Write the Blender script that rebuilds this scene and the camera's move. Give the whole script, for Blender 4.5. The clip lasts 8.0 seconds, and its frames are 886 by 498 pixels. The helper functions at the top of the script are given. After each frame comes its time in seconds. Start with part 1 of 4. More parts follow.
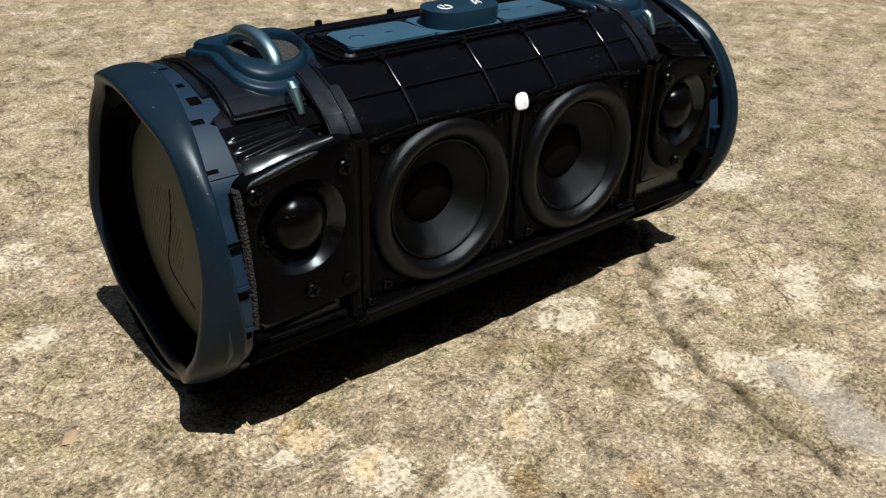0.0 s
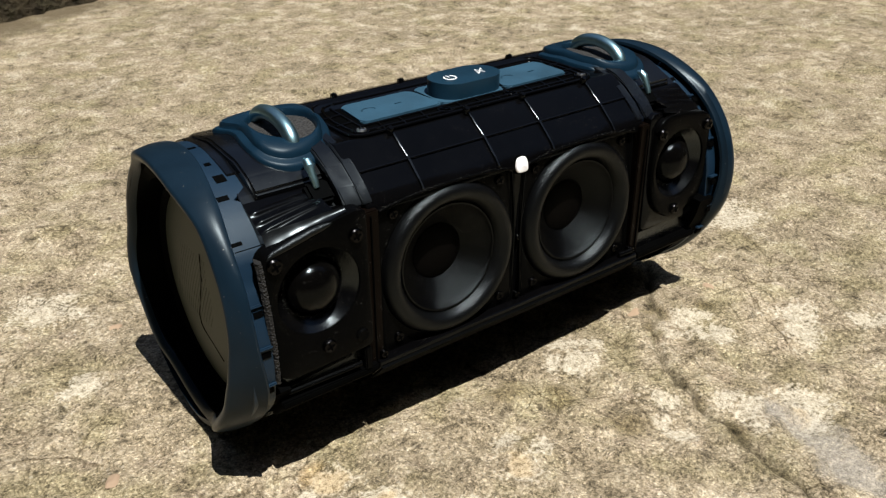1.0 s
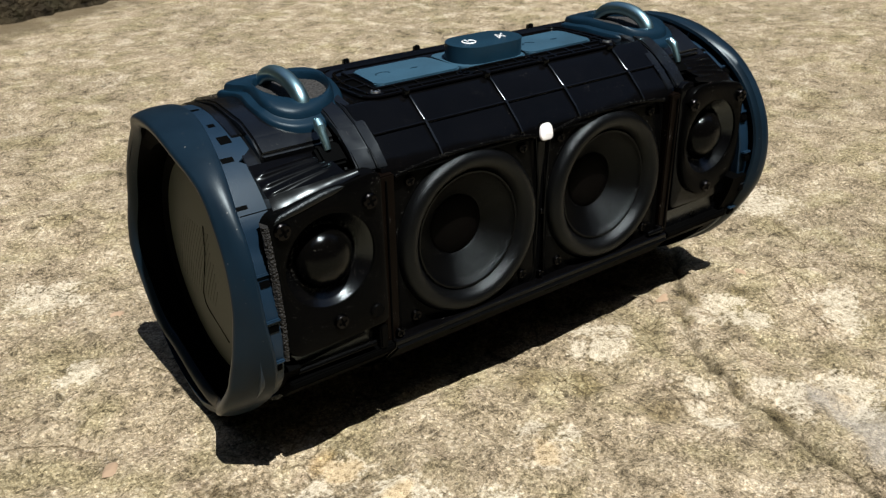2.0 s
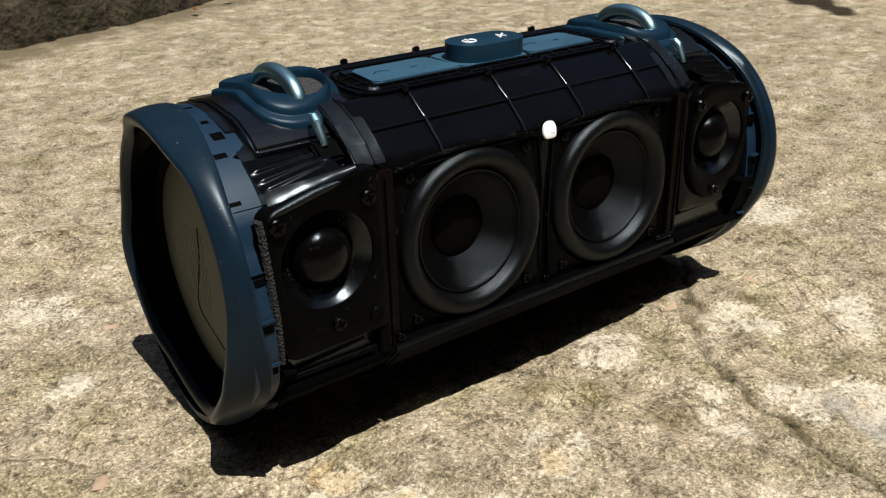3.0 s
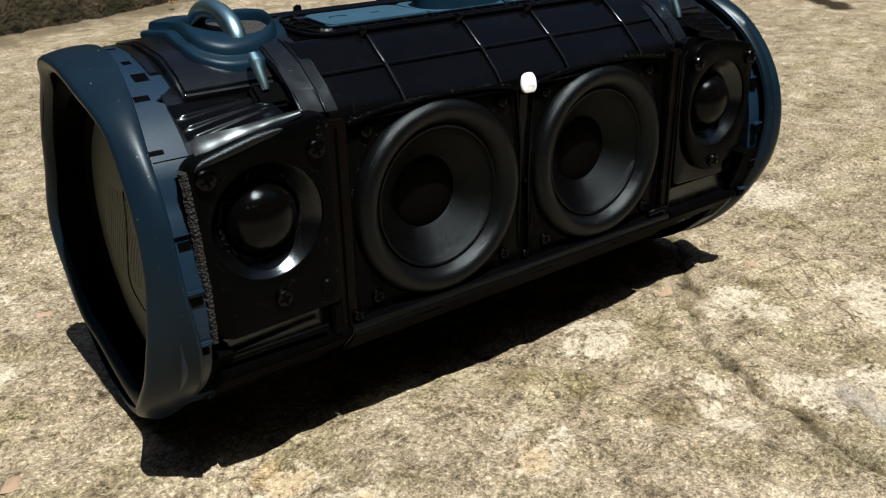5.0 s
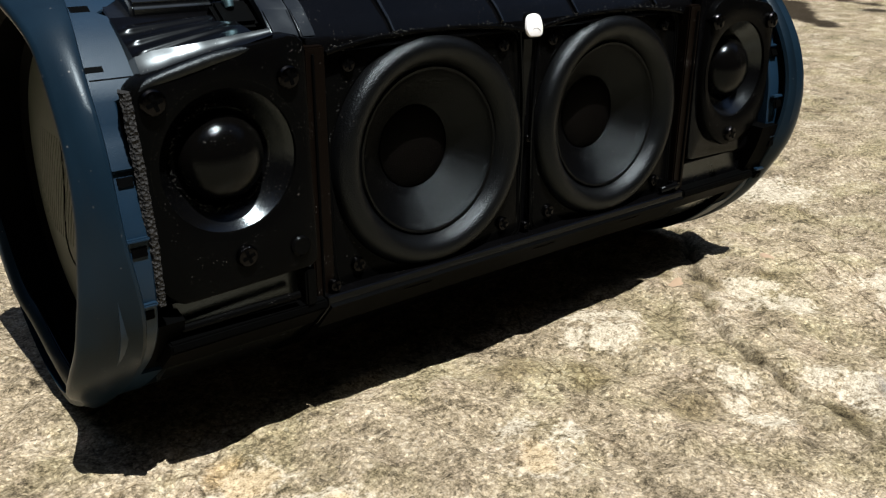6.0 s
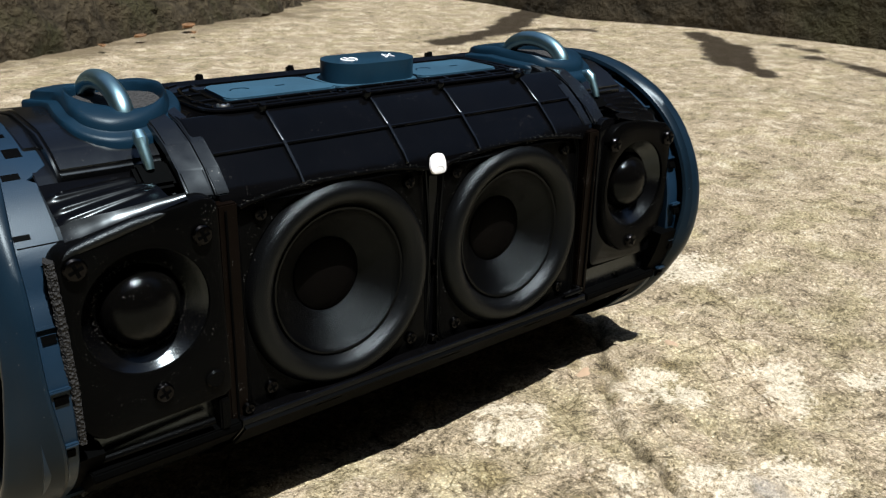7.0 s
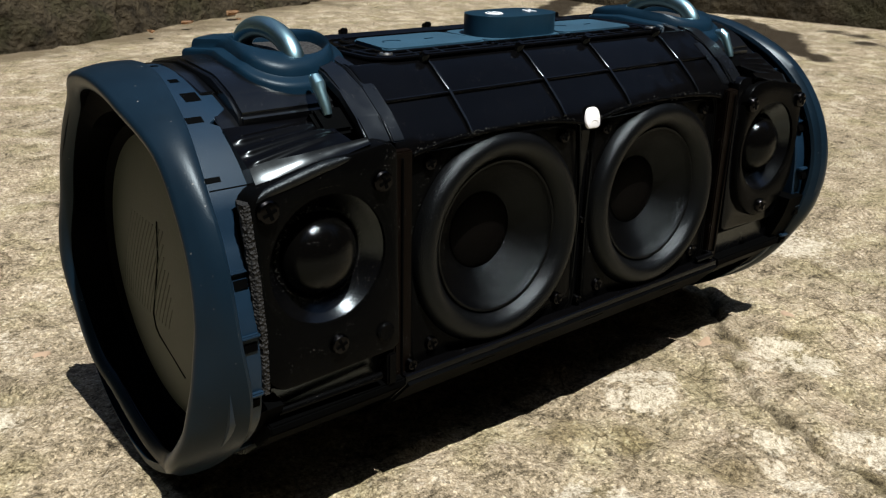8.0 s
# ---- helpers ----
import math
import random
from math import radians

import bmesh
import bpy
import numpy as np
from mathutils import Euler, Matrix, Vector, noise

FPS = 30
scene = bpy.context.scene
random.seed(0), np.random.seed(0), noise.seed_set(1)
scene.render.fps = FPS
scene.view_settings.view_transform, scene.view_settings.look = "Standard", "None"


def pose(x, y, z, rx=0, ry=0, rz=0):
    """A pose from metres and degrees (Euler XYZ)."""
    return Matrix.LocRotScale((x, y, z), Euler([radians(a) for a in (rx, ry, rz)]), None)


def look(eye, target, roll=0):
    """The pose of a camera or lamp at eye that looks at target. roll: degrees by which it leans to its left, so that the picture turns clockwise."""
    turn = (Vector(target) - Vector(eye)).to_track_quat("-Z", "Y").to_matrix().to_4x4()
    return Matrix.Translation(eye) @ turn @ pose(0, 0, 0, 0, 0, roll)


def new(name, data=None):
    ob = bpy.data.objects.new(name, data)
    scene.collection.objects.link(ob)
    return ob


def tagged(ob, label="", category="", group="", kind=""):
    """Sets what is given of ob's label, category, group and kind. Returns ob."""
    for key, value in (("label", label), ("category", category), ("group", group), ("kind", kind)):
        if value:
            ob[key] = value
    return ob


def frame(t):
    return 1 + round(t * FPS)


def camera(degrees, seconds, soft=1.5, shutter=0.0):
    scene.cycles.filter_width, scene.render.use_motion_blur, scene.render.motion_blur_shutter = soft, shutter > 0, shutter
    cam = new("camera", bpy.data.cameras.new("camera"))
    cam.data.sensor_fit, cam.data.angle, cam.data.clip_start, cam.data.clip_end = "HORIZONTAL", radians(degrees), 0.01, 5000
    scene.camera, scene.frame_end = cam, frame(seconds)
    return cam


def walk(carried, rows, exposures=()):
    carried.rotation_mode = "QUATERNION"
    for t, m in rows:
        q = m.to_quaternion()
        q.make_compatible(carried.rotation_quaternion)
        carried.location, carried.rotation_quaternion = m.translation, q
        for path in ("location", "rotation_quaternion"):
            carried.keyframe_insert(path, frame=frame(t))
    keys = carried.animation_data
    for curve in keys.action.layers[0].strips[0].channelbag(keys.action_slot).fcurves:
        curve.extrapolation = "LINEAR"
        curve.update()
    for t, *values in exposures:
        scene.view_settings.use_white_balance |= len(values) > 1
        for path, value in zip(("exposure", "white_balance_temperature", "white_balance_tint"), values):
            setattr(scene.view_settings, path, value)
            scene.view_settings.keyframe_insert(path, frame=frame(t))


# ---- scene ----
# camera
cam = camera(53.5, 8.0, soft=1.2)
PATH = [
    (0, (-0.253, -0.247, 0.244), (0.87, 1.09, -0.732), 2.3),
    (0.5, (-0.251, -0.261, 0.266), (0.837, 1.113, -0.698), 1.0),
    (1, (-0.255, -0.268, 0.274), (0.815, 1.131, -0.671), 0.1),
    (1.5, (-0.256, -0.265, 0.26), (0.804, 1.159, -0.661), -0.6),
    (1.7, (-0.254, -0.26, 0.253), (0.808, 1.163, -0.668), -0.4),
    (2.8, (-0.243, -0.252, 0.232), (0.824, 1.209, -0.621), -1.2),
    (3, (-0.246, -0.252, 0.229), (0.827, 1.209, -0.617), -1.1),
    (3.5, (-0.243, -0.252, 0.226), (0.837, 1.209, -0.613), -1.0),
    (4, (-0.237, -0.249, 0.217), (0.849, 1.212, -0.61), -0.9),
    (4.2, (-0.229, -0.247, 0.21), (0.858, 1.216, -0.614), -0.9),
    (5.3, (-0.211, -0.226, 0.19), (0.887, 1.234, -0.623), -0.9),
    (5.5, (-0.202, -0.224, 0.186), (0.899, 1.244, -0.608), -1.1),
    (5.8, (-0.195, -0.216, 0.176), (0.9, 1.252, -0.626), -0.1),
    (6, (-0.204, -0.203, 0.157), (0.954, 1.246, -0.592), 0.5),
    (6.2, (-0.212, -0.192, 0.155), (0.953, 1.254, -0.588), 1.1),
    (6.5, (-0.201, -0.193, 0.169), (0.996, 1.226, -0.574), 2.5),
    (6.7, (-0.195, -0.203, 0.176), (1.008, 1.203, -0.582), 3.1),
    (7, (-0.196, -0.224, 0.203), (1.026, 1.184, -0.522), 1.9),
    (7.2, (-0.199, -0.23, 0.207), (0.997, 1.201, -0.514), 0.7),
    (7.5, (-0.236, -0.217, 0.199), (0.963, 1.218, -0.509), 0.3),
    (7.7, (-0.246, -0.202, 0.199), (0.942, 1.228, -0.539), 0.9),
    (8, (-0.232, -0.192, 0.186), (0.963, 1.234, -0.547), 1.6),
]
walk(cam, [(t, look(eye, target, roll)) for t, eye, target, roll in PATH],
     exposures=[(0, 0.56, 6500, 10), (1.5, 0.61, 6500, 10), (5.5, 0.62, 6400, 10), (6.2, 0.78, 6250, 10), (6.7, 0.88, 6200, 10), (7.2, 0.72, 6250, 10), (8, 0.60, 6350, 10)])

# world and sun
SUN_DROP = Vector((0.03, 0.38, -1.0))
cam.data.dof.use_dof, cam.data.dof.focus_distance, cam.data.dof.aperture_fstop = True, 0.29, 62.0
world = bpy.data.worlds.new("sky")
scene.world = world
world.use_nodes = True
sky = world.node_tree.nodes.new("ShaderNodeTexSky")
sky.sky_type, sky.sun_disc = "NISHITA", False
sky.sun_elevation = math.atan2(1.0, math.hypot(SUN_DROP.x, SUN_DROP.y))
sky.sun_rotation = math.atan2(-SUN_DROP.x, -SUN_DROP.y)
world.node_tree.nodes["Background"].inputs["Strength"].default_value = 0.05
world.node_tree.links.new(sky.outputs["Color"], world.node_tree.nodes["Background"].inputs["Color"])
sun_data = bpy.data.lights.new("sun", "SUN")
sun_data.energy, sun_data.angle, sun_data.color = 5.0, radians(0.5), (1.0, 0.965, 0.905)
sun = new("sun", sun_data)
sun.matrix_world = look((0, 0, 0), SUN_DROP) @ Matrix()
sun.location = (0, -1, 3)


# ---- materials ----
class Nodes:
    """A small builder for node materials."""

    def __init__(self, name):
        self.mat = bpy.data.materials.new(name)
        self.mat.use_nodes = True
        self.tree = self.mat.node_tree
        self.bsdf = self.tree.nodes["Principled BSDF"]
        self.coord = self.tree.nodes.new("ShaderNodeNewGeometry").outputs["Position"]

    def node(self, kind, **values):
        n = self.tree.nodes.new(kind)
        for key, value in values.items():
            n.inputs[key.replace("_", " ")].default_value = value
        return n

    def link(self, a, b):
        self.tree.links.new(a, b)

    def noise(self, scale, detail=4.0, rough=0.6):
        n = self.node("ShaderNodeTexNoise", Scale=scale, Detail=detail, Roughness=rough)
        self.link(self.coord, n.inputs["Vector"])
        return n.outputs["Fac"]

    def voronoi(self, scale, feature="F1"):
        n = self.tree.nodes.new("ShaderNodeTexVoronoi")
        n.feature = feature
        n.inputs["Scale"].default_value = scale
        self.link(self.coord, n.inputs["Vector"])
        return n

    def ramp(self, fac, *stops):
        n = self.tree.nodes.new("ShaderNodeValToRGB")
        els = n.color_ramp.elements
        while len(els) < len(stops):
            els.new(0.5)
        for e, (p, c) in zip(els, stops):
            e.position = p
            e.color = (c, c, c, 1) if isinstance(c, (int, float)) else (*c, 1)
        self.link(fac, n.inputs["Fac"])
        return n.outputs["Color"]

    def mix(self, fac, a, b, blend="MIX"):
        n = self.tree.nodes.new("ShaderNodeMix")
        n.data_type, n.blend_type = "RGBA", blend
        for value, socket in ((fac, n.inputs[0]), (a, n.inputs[6]), (b, n.inputs[7])):
            if isinstance(value, (int, float)):
                socket.default_value = value
            elif isinstance(value, tuple):
                socket.default_value = (*value, 1)
            else:
                self.link(value, socket)
        return n.outputs[2]

    def math(self, op, a, b=0.0):
        n = self.tree.nodes.new("ShaderNodeMath")
        n.operation = op
        for value, socket in ((a, n.inputs[0]), (b, n.inputs[1])):
            if isinstance(value, (int, float)):
                socket.default_value = value
            else:
                self.link(value, socket)
        return n.outputs[0]

    def bump(self, height, strength, distance, after=None):
        n = self.node("ShaderNodeBump", Strength=strength, Distance=distance)
        self.link(height, n.inputs["Height"])
        if after is not None:
            self.link(after, n.inputs["Normal"])
        self.link(n.outputs["Normal"], self.bsdf.inputs["Normal"])
        return n.outputs["Normal"]

    def put(self, **values):
        for key, value in values.items():
            socket = self.bsdf.inputs[key.replace("_", " ")]
            if isinstance(value, (int, float)):
                socket.default_value = value
            elif isinstance(value, tuple):
                socket.default_value = (*value, 1)
            else:
                self.link(value, socket)
        return self.mat


def plastic(name, color, rough, dust=0.25, metal=0.0, grain=0.0, dust_size=1250.0, smear=0.10, spec=0.5, wave=0.0, grain_size=2600.0):
    """Plastic, rubber or coated metal with fine dust specks, smears and a slight grain."""
    n = Nodes(name)
    spot = n.ramp(n.voronoi(dust_size).outputs["Distance"], (0.03, 1.0), (0.15, 0.0))
    where = n.ramp(n.noise(130.0, 6.0), (0.54, 0.0), (0.66, 1.0))
    specks = n.math("MULTIPLY", n.math("MULTIPLY", spot, where), dust)
    tone = n.mix(n.ramp(n.noise(35.0, 5.0), (0.35, 0.0), (0.7, 1.0)), tuple(c * 0.8 for c in color), tuple(min(1, c * 1.2) for c in color))
    base = n.mix(specks, tone, (0.62, 0.60, 0.56))
    roughness = n.math("ADD", n.math("MULTIPLY", n.noise(90.0, 5.0), smear), rough - smear / 2)
    first = n.bump(n.noise(38.0, 2.0), wave, 0.004) if wave else None
    if grain:
        n.bump(n.noise(grain_size, 2.0), grain, 0.0004 * 2600.0 / grain_size, first)
    return n.put(Base_Color=base, Roughness=n.math("ADD", roughness, n.math("MULTIPLY", specks, 0.4)), Metallic=metal, Specular_IOR_Level=spec, Specular_Tint=(1.0, 1.0, 1.0) if metal else (0.78, 0.92, 1.0))


GLOSS = plastic("gloss_black_plastic", (0.0014, 0.0014, 0.0016), 0.14, 0.2, smear=0.18, spec=0.16, wave=0.16)
SATIN = plastic("satin_black_plastic", (0.0013, 0.0013, 0.0013), 0.24, 0.4, grain=0.12, spec=0.035)
BROWN = plastic("dusty_dark_film", (0.0030, 0.0018, 0.0012), 0.36, 0.9, grain=0.3, spec=0.05)
FACET = plastic("polished_black_facet", (0.0016, 0.0016, 0.0019), 0.22, 0.4, smear=0.20, spec=0.32, wave=0.4)
SHEEN = plastic("soft_gloss_black_plastic", (0.0016, 0.0016, 0.0019), 0.25, 0.35, smear=0.16, spec=0.65, wave=0.10)
RIDGE = plastic("gloss_black_ridges", (0.0014, 0.0014, 0.0017), 0.20, 0.5, smear=0.14, spec=0.11, wave=0.06)
BEVEL = plastic("satin_plate_edge", (0.0016, 0.0016, 0.0017), 0.36, 0.4, smear=0.14, grain=0.4, spec=0.36, wave=0.1)
BRACKET = plastic("scuffed_gloss_black", (0.0018, 0.0019, 0.0023), 0.30, 0.9, smear=0.28, spec=0.60, wave=0.22)
RUBBER = plastic("slate_blue_rubber", (0.0042, 0.0115, 0.0205), 0.34, 0.3, grain=0.08, dust_size=420.0, spec=0.18)
NAVY = plastic("navy_blue_plastic", (0.0046, 0.0160, 0.0330), 0.42, 0.15, grain=0.1, spec=0.36)
PADBLUE = plastic("steel_blue_silicone", (0.0060, 0.023, 0.041), 0.38, 0.15, grain=0.12, spec=0.2)
KEYBLUE = plastic("matte_steel_blue_keypad", (0.019, 0.056, 0.090), 0.50, 0.2, grain=0.2)
SURROUND = plastic("black_rubber_surround", (0.0017, 0.0018, 0.0020), 0.31, 0.35, grain=0.4, spec=0.24, grain_size=2000.0)
CONE = plastic("coated_speaker_cone", (0.0009, 0.0009, 0.0010), 0.23, 0.35, grain=0.7, dust_size=1500.0, spec=0.19, grain_size=2500.0)
CAP = plastic("dark_dust_cap", (0.0020, 0.0016, 0.0014), 0.5, 0.25, grain=0.5, spec=0.04)
DOME = plastic("glossy_dome", (0.0014, 0.0013, 0.0012), 0.13, 0.45, grain=0.16, dust_size=1300.0, smear=0.03, spec=0.16, grain_size=2400.0)
HORN = plastic("satin_waveguide", (0.0014, 0.0014, 0.0016), 0.19, 0.35, grain=0.14, spec=0.55, grain_size=2600.0)
STEEL = plastic("black_oxide_screw", (0.015, 0.015, 0.016), 0.24, 0.2, metal=1.0)
# near black; also stands for shade in recesses and under the body
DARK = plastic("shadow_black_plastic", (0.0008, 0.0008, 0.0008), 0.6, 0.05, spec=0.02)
CHROME = plastic("blue_tinted_bare_steel", (0.30, 0.50, 0.57), 0.36, 0.0, metal=1.0, smear=0.06)
ZINC = plastic("bright_zinc_screw", (0.7, 0.7, 0.68), 0.3, 0.0, metal=1.0)
WHITE = plastic("white_diffuser", (0.85, 0.85, 0.86), 0.45, 0.0)
MOUNTBLUE = plastic("deep_navy_silicone", (0.0036, 0.0150, 0.0290), 0.38, 0.15, grain=0.12, spec=0.16)
RESIDUE = plastic("grey_glue_residue", (0.022, 0.021, 0.019), 0.5, 0.2, spec=0.2)
PRINT = plastic("white_print", (0.75, 0.78, 0.8), 0.5, 0.0)


def foam_material():
    n = Nodes("black_cell_foam")
    cell = n.voronoi(1100.0).outputs["Distance"]
    n.bump(cell, 1.0, 0.0012)
    return n.put(Base_Color=n.ramp(cell, (0.1, 0.0005), (0.75, 0.0024)), Roughness=0.8)


def radiator_material():
    n = Nodes("olive_grey_radiator")
    tone = n.mix(n.noise(120.0, 4.0), (0.034, 0.043, 0.031), (0.047, 0.058, 0.042))
    n.bump(n.noise(900.0, 2.0), 0.2, 0.0004)
    return n.put(Base_Color=tone, Roughness=0.55)


def fabric_material():
    n = Nodes("grey_mesh_fabric")
    cell = n.voronoi(900.0).outputs["Distance"]
    n.bump(cell, 0.8, 0.0008)
    return n.put(Base_Color=n.ramp(cell, (0.15, 0.004), (0.7, 0.022)), Roughness=0.8)


def ground_material():
    n = Nodes("weathered_concrete")
    a = n.node("ShaderNodeAttribute")
    a.attribute_name = "pale"
    c = n.node("ShaderNodeAttribute")
    c.attribute_name = "crack"
    w = n.node("ShaderNodeAttribute")
    w.attribute_name = "wet"
    fine, mid, wide = n.noise(1500.0, 2.0, 0.5), n.noise(430.0, 5.0, 0.60), n.noise(34.0, 8.0, 0.68)
    clump = n.noise(105.0, 6.0, 0.62)
    grit = n.math("ADD", n.math("MULTIPLY", fine, 0.42), n.math("MULTIPLY", mid, 0.58))
    patchy = n.math("ADD", n.math("ADD", n.math("MULTIPLY", grit, 0.8), 0.1), n.math("ADD", n.math("MULTIPLY", n.math("SUBTRACT", wide, 0.5), 0.40), n.math("MULTIPLY", n.math("SUBTRACT", clump, 0.5), 0.20)))
    body = n.ramp(patchy, (0.34, (0.060, 0.050, 0.031)), (0.42, (0.178, 0.146, 0.096)), (0.49, (0.305, 0.252, 0.173)), (0.57, (0.42, 0.358, 0.258)), (0.68, (0.61, 0.555, 0.435)))
    body = n.mix(1.0, body, n.ramp(n.noise(9.0, 4.0), (0.35, 0.85), (0.65, 1.10)), "MULTIPLY")
    # single grains of sand and chips of stone
    chips = n.voronoi(880.0)
    stones = chips.outputs["Distance"]
    body = n.mix(0.55, body, n.mix(1.0, body, n.ramp(stones, (0.10, 1.15), (0.45, 1.0), (0.72, 0.66)), "MULTIPLY"))
    split = n.tree.nodes.new("ShaderNodeSeparateColor")
    n.link(chips.outputs["Color"], split.inputs["Color"])
    tint = split.outputs["Red"]
    body = n.mix(0.80, body, n.mix(1.0, body, n.ramp(tint, (0.0, 0.30), (0.14, 0.74), (0.50, 0.98), (0.86, 1.20), (1.0, 1.65)), "MULTIPLY"))
    # larger single grains, pits and hairline cracks of the worn skin
    grains = n.voronoi(210.0)
    loud = n.ramp(n.noise(55.0, 3.0), (0.52, 0.0), (0.62, 1.0))
    body = n.mix(n.math("MULTIPLY", n.ramp(grains.outputs["Distance"], (0.16, 1.0), (0.24, 0.0)), n.math("MULTIPLY", loud, 0.5)), body, (0.56, 0.50, 0.40))
    body = n.mix(1.0, body, n.ramp(clump, (0.30, 0.42), (0.38, 0.80), (0.44, 1.0)), "MULTIPLY")
    warp = n.node("ShaderNodeTexNoise", Scale=30.0, Detail=4.0, Roughness=0.6)
    n.link(n.coord, warp.inputs["Vector"])
    for scale, swing, width, cover in ((17.0, 0.016, 0.016, 0.50), (44.0, 0.007, 0.022, 0.52)):
        shift = n.tree.nodes.new("ShaderNodeVectorMath")
        shift.operation = "MULTIPLY_ADD"
        n.link(warp.outputs["Color"], shift.inputs[0])
        shift.inputs[1].default_value = (swing, swing, swing)
        n.link(n.coord, shift.inputs[2])
        net = n.voronoi(scale, "DISTANCE_TO_EDGE")
        n.link(shift.outputs[0], net.inputs["Vector"])
        line = n.math("MULTIPLY", n.ramp(net.outputs["Distance"], (0.0, 1.0), (width, 0.0)), n.ramp(n.noise(scale * 0.45, 4.0), (cover, 0.0), (cover + 0.09, 0.85)))
        body = n.mix(line, body, n.mix(1.0, body, (0.36, 0.33, 0.28), "MULTIPLY"))
    body = n.mix(1.0, body, (0.87, 0.865, 0.855), "MULTIPLY")
    # olive lichen and pinkish-grey cement
    body = n.mix(n.ramp(n.noise(23.0, 5.0), (0.48, 0.0), (0.62, 0.55)), body, n.mix(1.0, body, (0.80, 0.84, 0.66), "MULTIPLY"))
    body = n.mix(n.ramp(n.noise(61.0, 4.0), (0.54, 0.0), (0.66, 0.6)), body, n.mix(1.0, body, (1.0, 0.97, 1.02), "MULTIPLY"))
    # pale cement bloom, crisp at its edge
    reach = n.math("ADD", n.math("MULTIPLY", a.outputs["Fac"], 0.36), n.math("ADD", n.math("MULTIPLY", wide, 0.9), n.math("MULTIPLY", mid, 0.55)))
    bloom = n.ramp(reach, (0.86, 0.0), (0.99, 0.75))
    body = n.mix(bloom, body, n.ramp(grit, (0.38, (0.17, 0.144, 0.102)), (0.46, (0.38, 0.334, 0.25)), (0.58, (0.57, 0.525, 0.425))))
    o = n.node("ShaderNodeAttribute")
    o.attribute_name = "ochre"
    stain = n.math("ADD", n.math("MULTIPLY", o.outputs["Fac"], 0.6), n.math("MULTIPLY", wide, 0.8))
    body = n.mix(n.ramp(stain, (0.64, 0.0), (0.84, 0.6)), body, n.mix(1.0, body, (1.0, 0.84, 0.60), "MULTIPLY"))
    # smooth grey cement beside the crack, and olive moss
    g = n.node("ShaderNodeAttribute")
    g.attribute_name = "cement"
    skin = n.ramp(n.math("ADD", g.outputs["Fac"], n.math("MULTIPLY", n.math("SUBTRACT", wide, 0.5), 0.05)), (0.003, 0.65), (0.014, 0.0))
    body = n.mix(skin, body, n.ramp(grit, (0.38, (0.20, 0.185, 0.16)), (0.60, (0.38, 0.355, 0.315))))
    f = n.node("ShaderNodeAttribute")
    f.attribute_name = "moss"
    growth = n.ramp(n.math("ADD", n.math("MULTIPLY", f.outputs["Fac"], 0.45), n.math("MULTIPLY", mid, 0.8)), (0.58, 0.0), (0.74, 0.62))
    body = n.mix(growth, body, n.mix(1.0, body, (0.40, 0.37, 0.25), "MULTIPLY"))
    # moss and soil in the crack
    edge = n.math("ADD", c.outputs["Fac"], n.math("MULTIPLY", n.math("SUBTRACT", wide, 0.5), 0.011))
    soil = n.ramp(edge, (0.0, 0.95), (0.0006, 0.72), (0.0015, 0.30), (0.0048, 0.0))
    body = n.mix(soil, body, n.ramp(grit, (0.42, (0.014, 0.011, 0.006)), (0.60, (0.095, 0.078, 0.042))))
    # scattered soil and soft shade at the bank's foot, both painted in
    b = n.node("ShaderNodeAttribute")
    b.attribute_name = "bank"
    bank_foot = n.math("ADD", b.outputs["Fac"], n.math("MULTIPLY", n.math("SUBTRACT", n.noise(9.0, 6.0, 0.65), 0.5), 0.30))
    body = n.mix(n.ramp(bank_foot, (0.0, 0.9), (0.09, 0.0)), body, n.mix(grit, (0.030, 0.023, 0.013), (0.17, 0.135, 0.085)))
    # damp streaks
    damp = n.ramp(n.math("ADD", w.outputs["Fac"], n.math("MULTIPLY", n.math("SUBTRACT", n.noise(20.0, 5.0), 0.5), 0.06)), (0.0, 1.0), (0.012, 0.0))
    body = n.mix(n.math("MULTIPLY", damp, 0.94), body, (0.014, 0.0098, 0.0056))
    n.bump(n.math("SUBTRACT", n.math("ADD", n.math("MULTIPLY", fine, 0.3), n.math("MULTIPLY", tint, 0.45)), n.math("MULTIPLY", stones, 0.45)), 0.8, 0.0011)
    return n.put(Base_Color=body, Roughness=n.math("SUBTRACT", 0.92, n.math("MULTIPLY", damp, 0.05)), Specular_IOR_Level=0.10)


def soil_material(name, low, high, scale):
    n = Nodes(name)
    tone = n.ramp(n.noise(scale, 7.0, 0.7), (0.35, low), (0.65, high))
    moss = n.ramp(n.noise(scale * 0.3, 4.0), (0.5, 0.0), (0.66, 0.7))
    n.bump(n.noise(scale * 2, 6.0), 1.0, 0.02)
    return n.put(Base_Color=n.mix(moss, tone, (0.035, 0.034, 0.014)), Roughness=0.95, Specular_IOR_Level=0.2)


FOAM, RADIATOR, FABRIC, GROUND = foam_material(), radiator_material(), fabric_material(), ground_material()
SOIL = soil_material("mossy_soil", (0.018, 0.014, 0.008), (0.075, 0.060, 0.036), 45.0)
STONE = soil_material("dark_mossy_stone", (0.011, 0.009, 0.005), (0.042, 0.033, 0.019), 14.0)
LEAF = plastic("dry_leaf", (0.30, 0.17, 0.08), 0.7, 0.0)


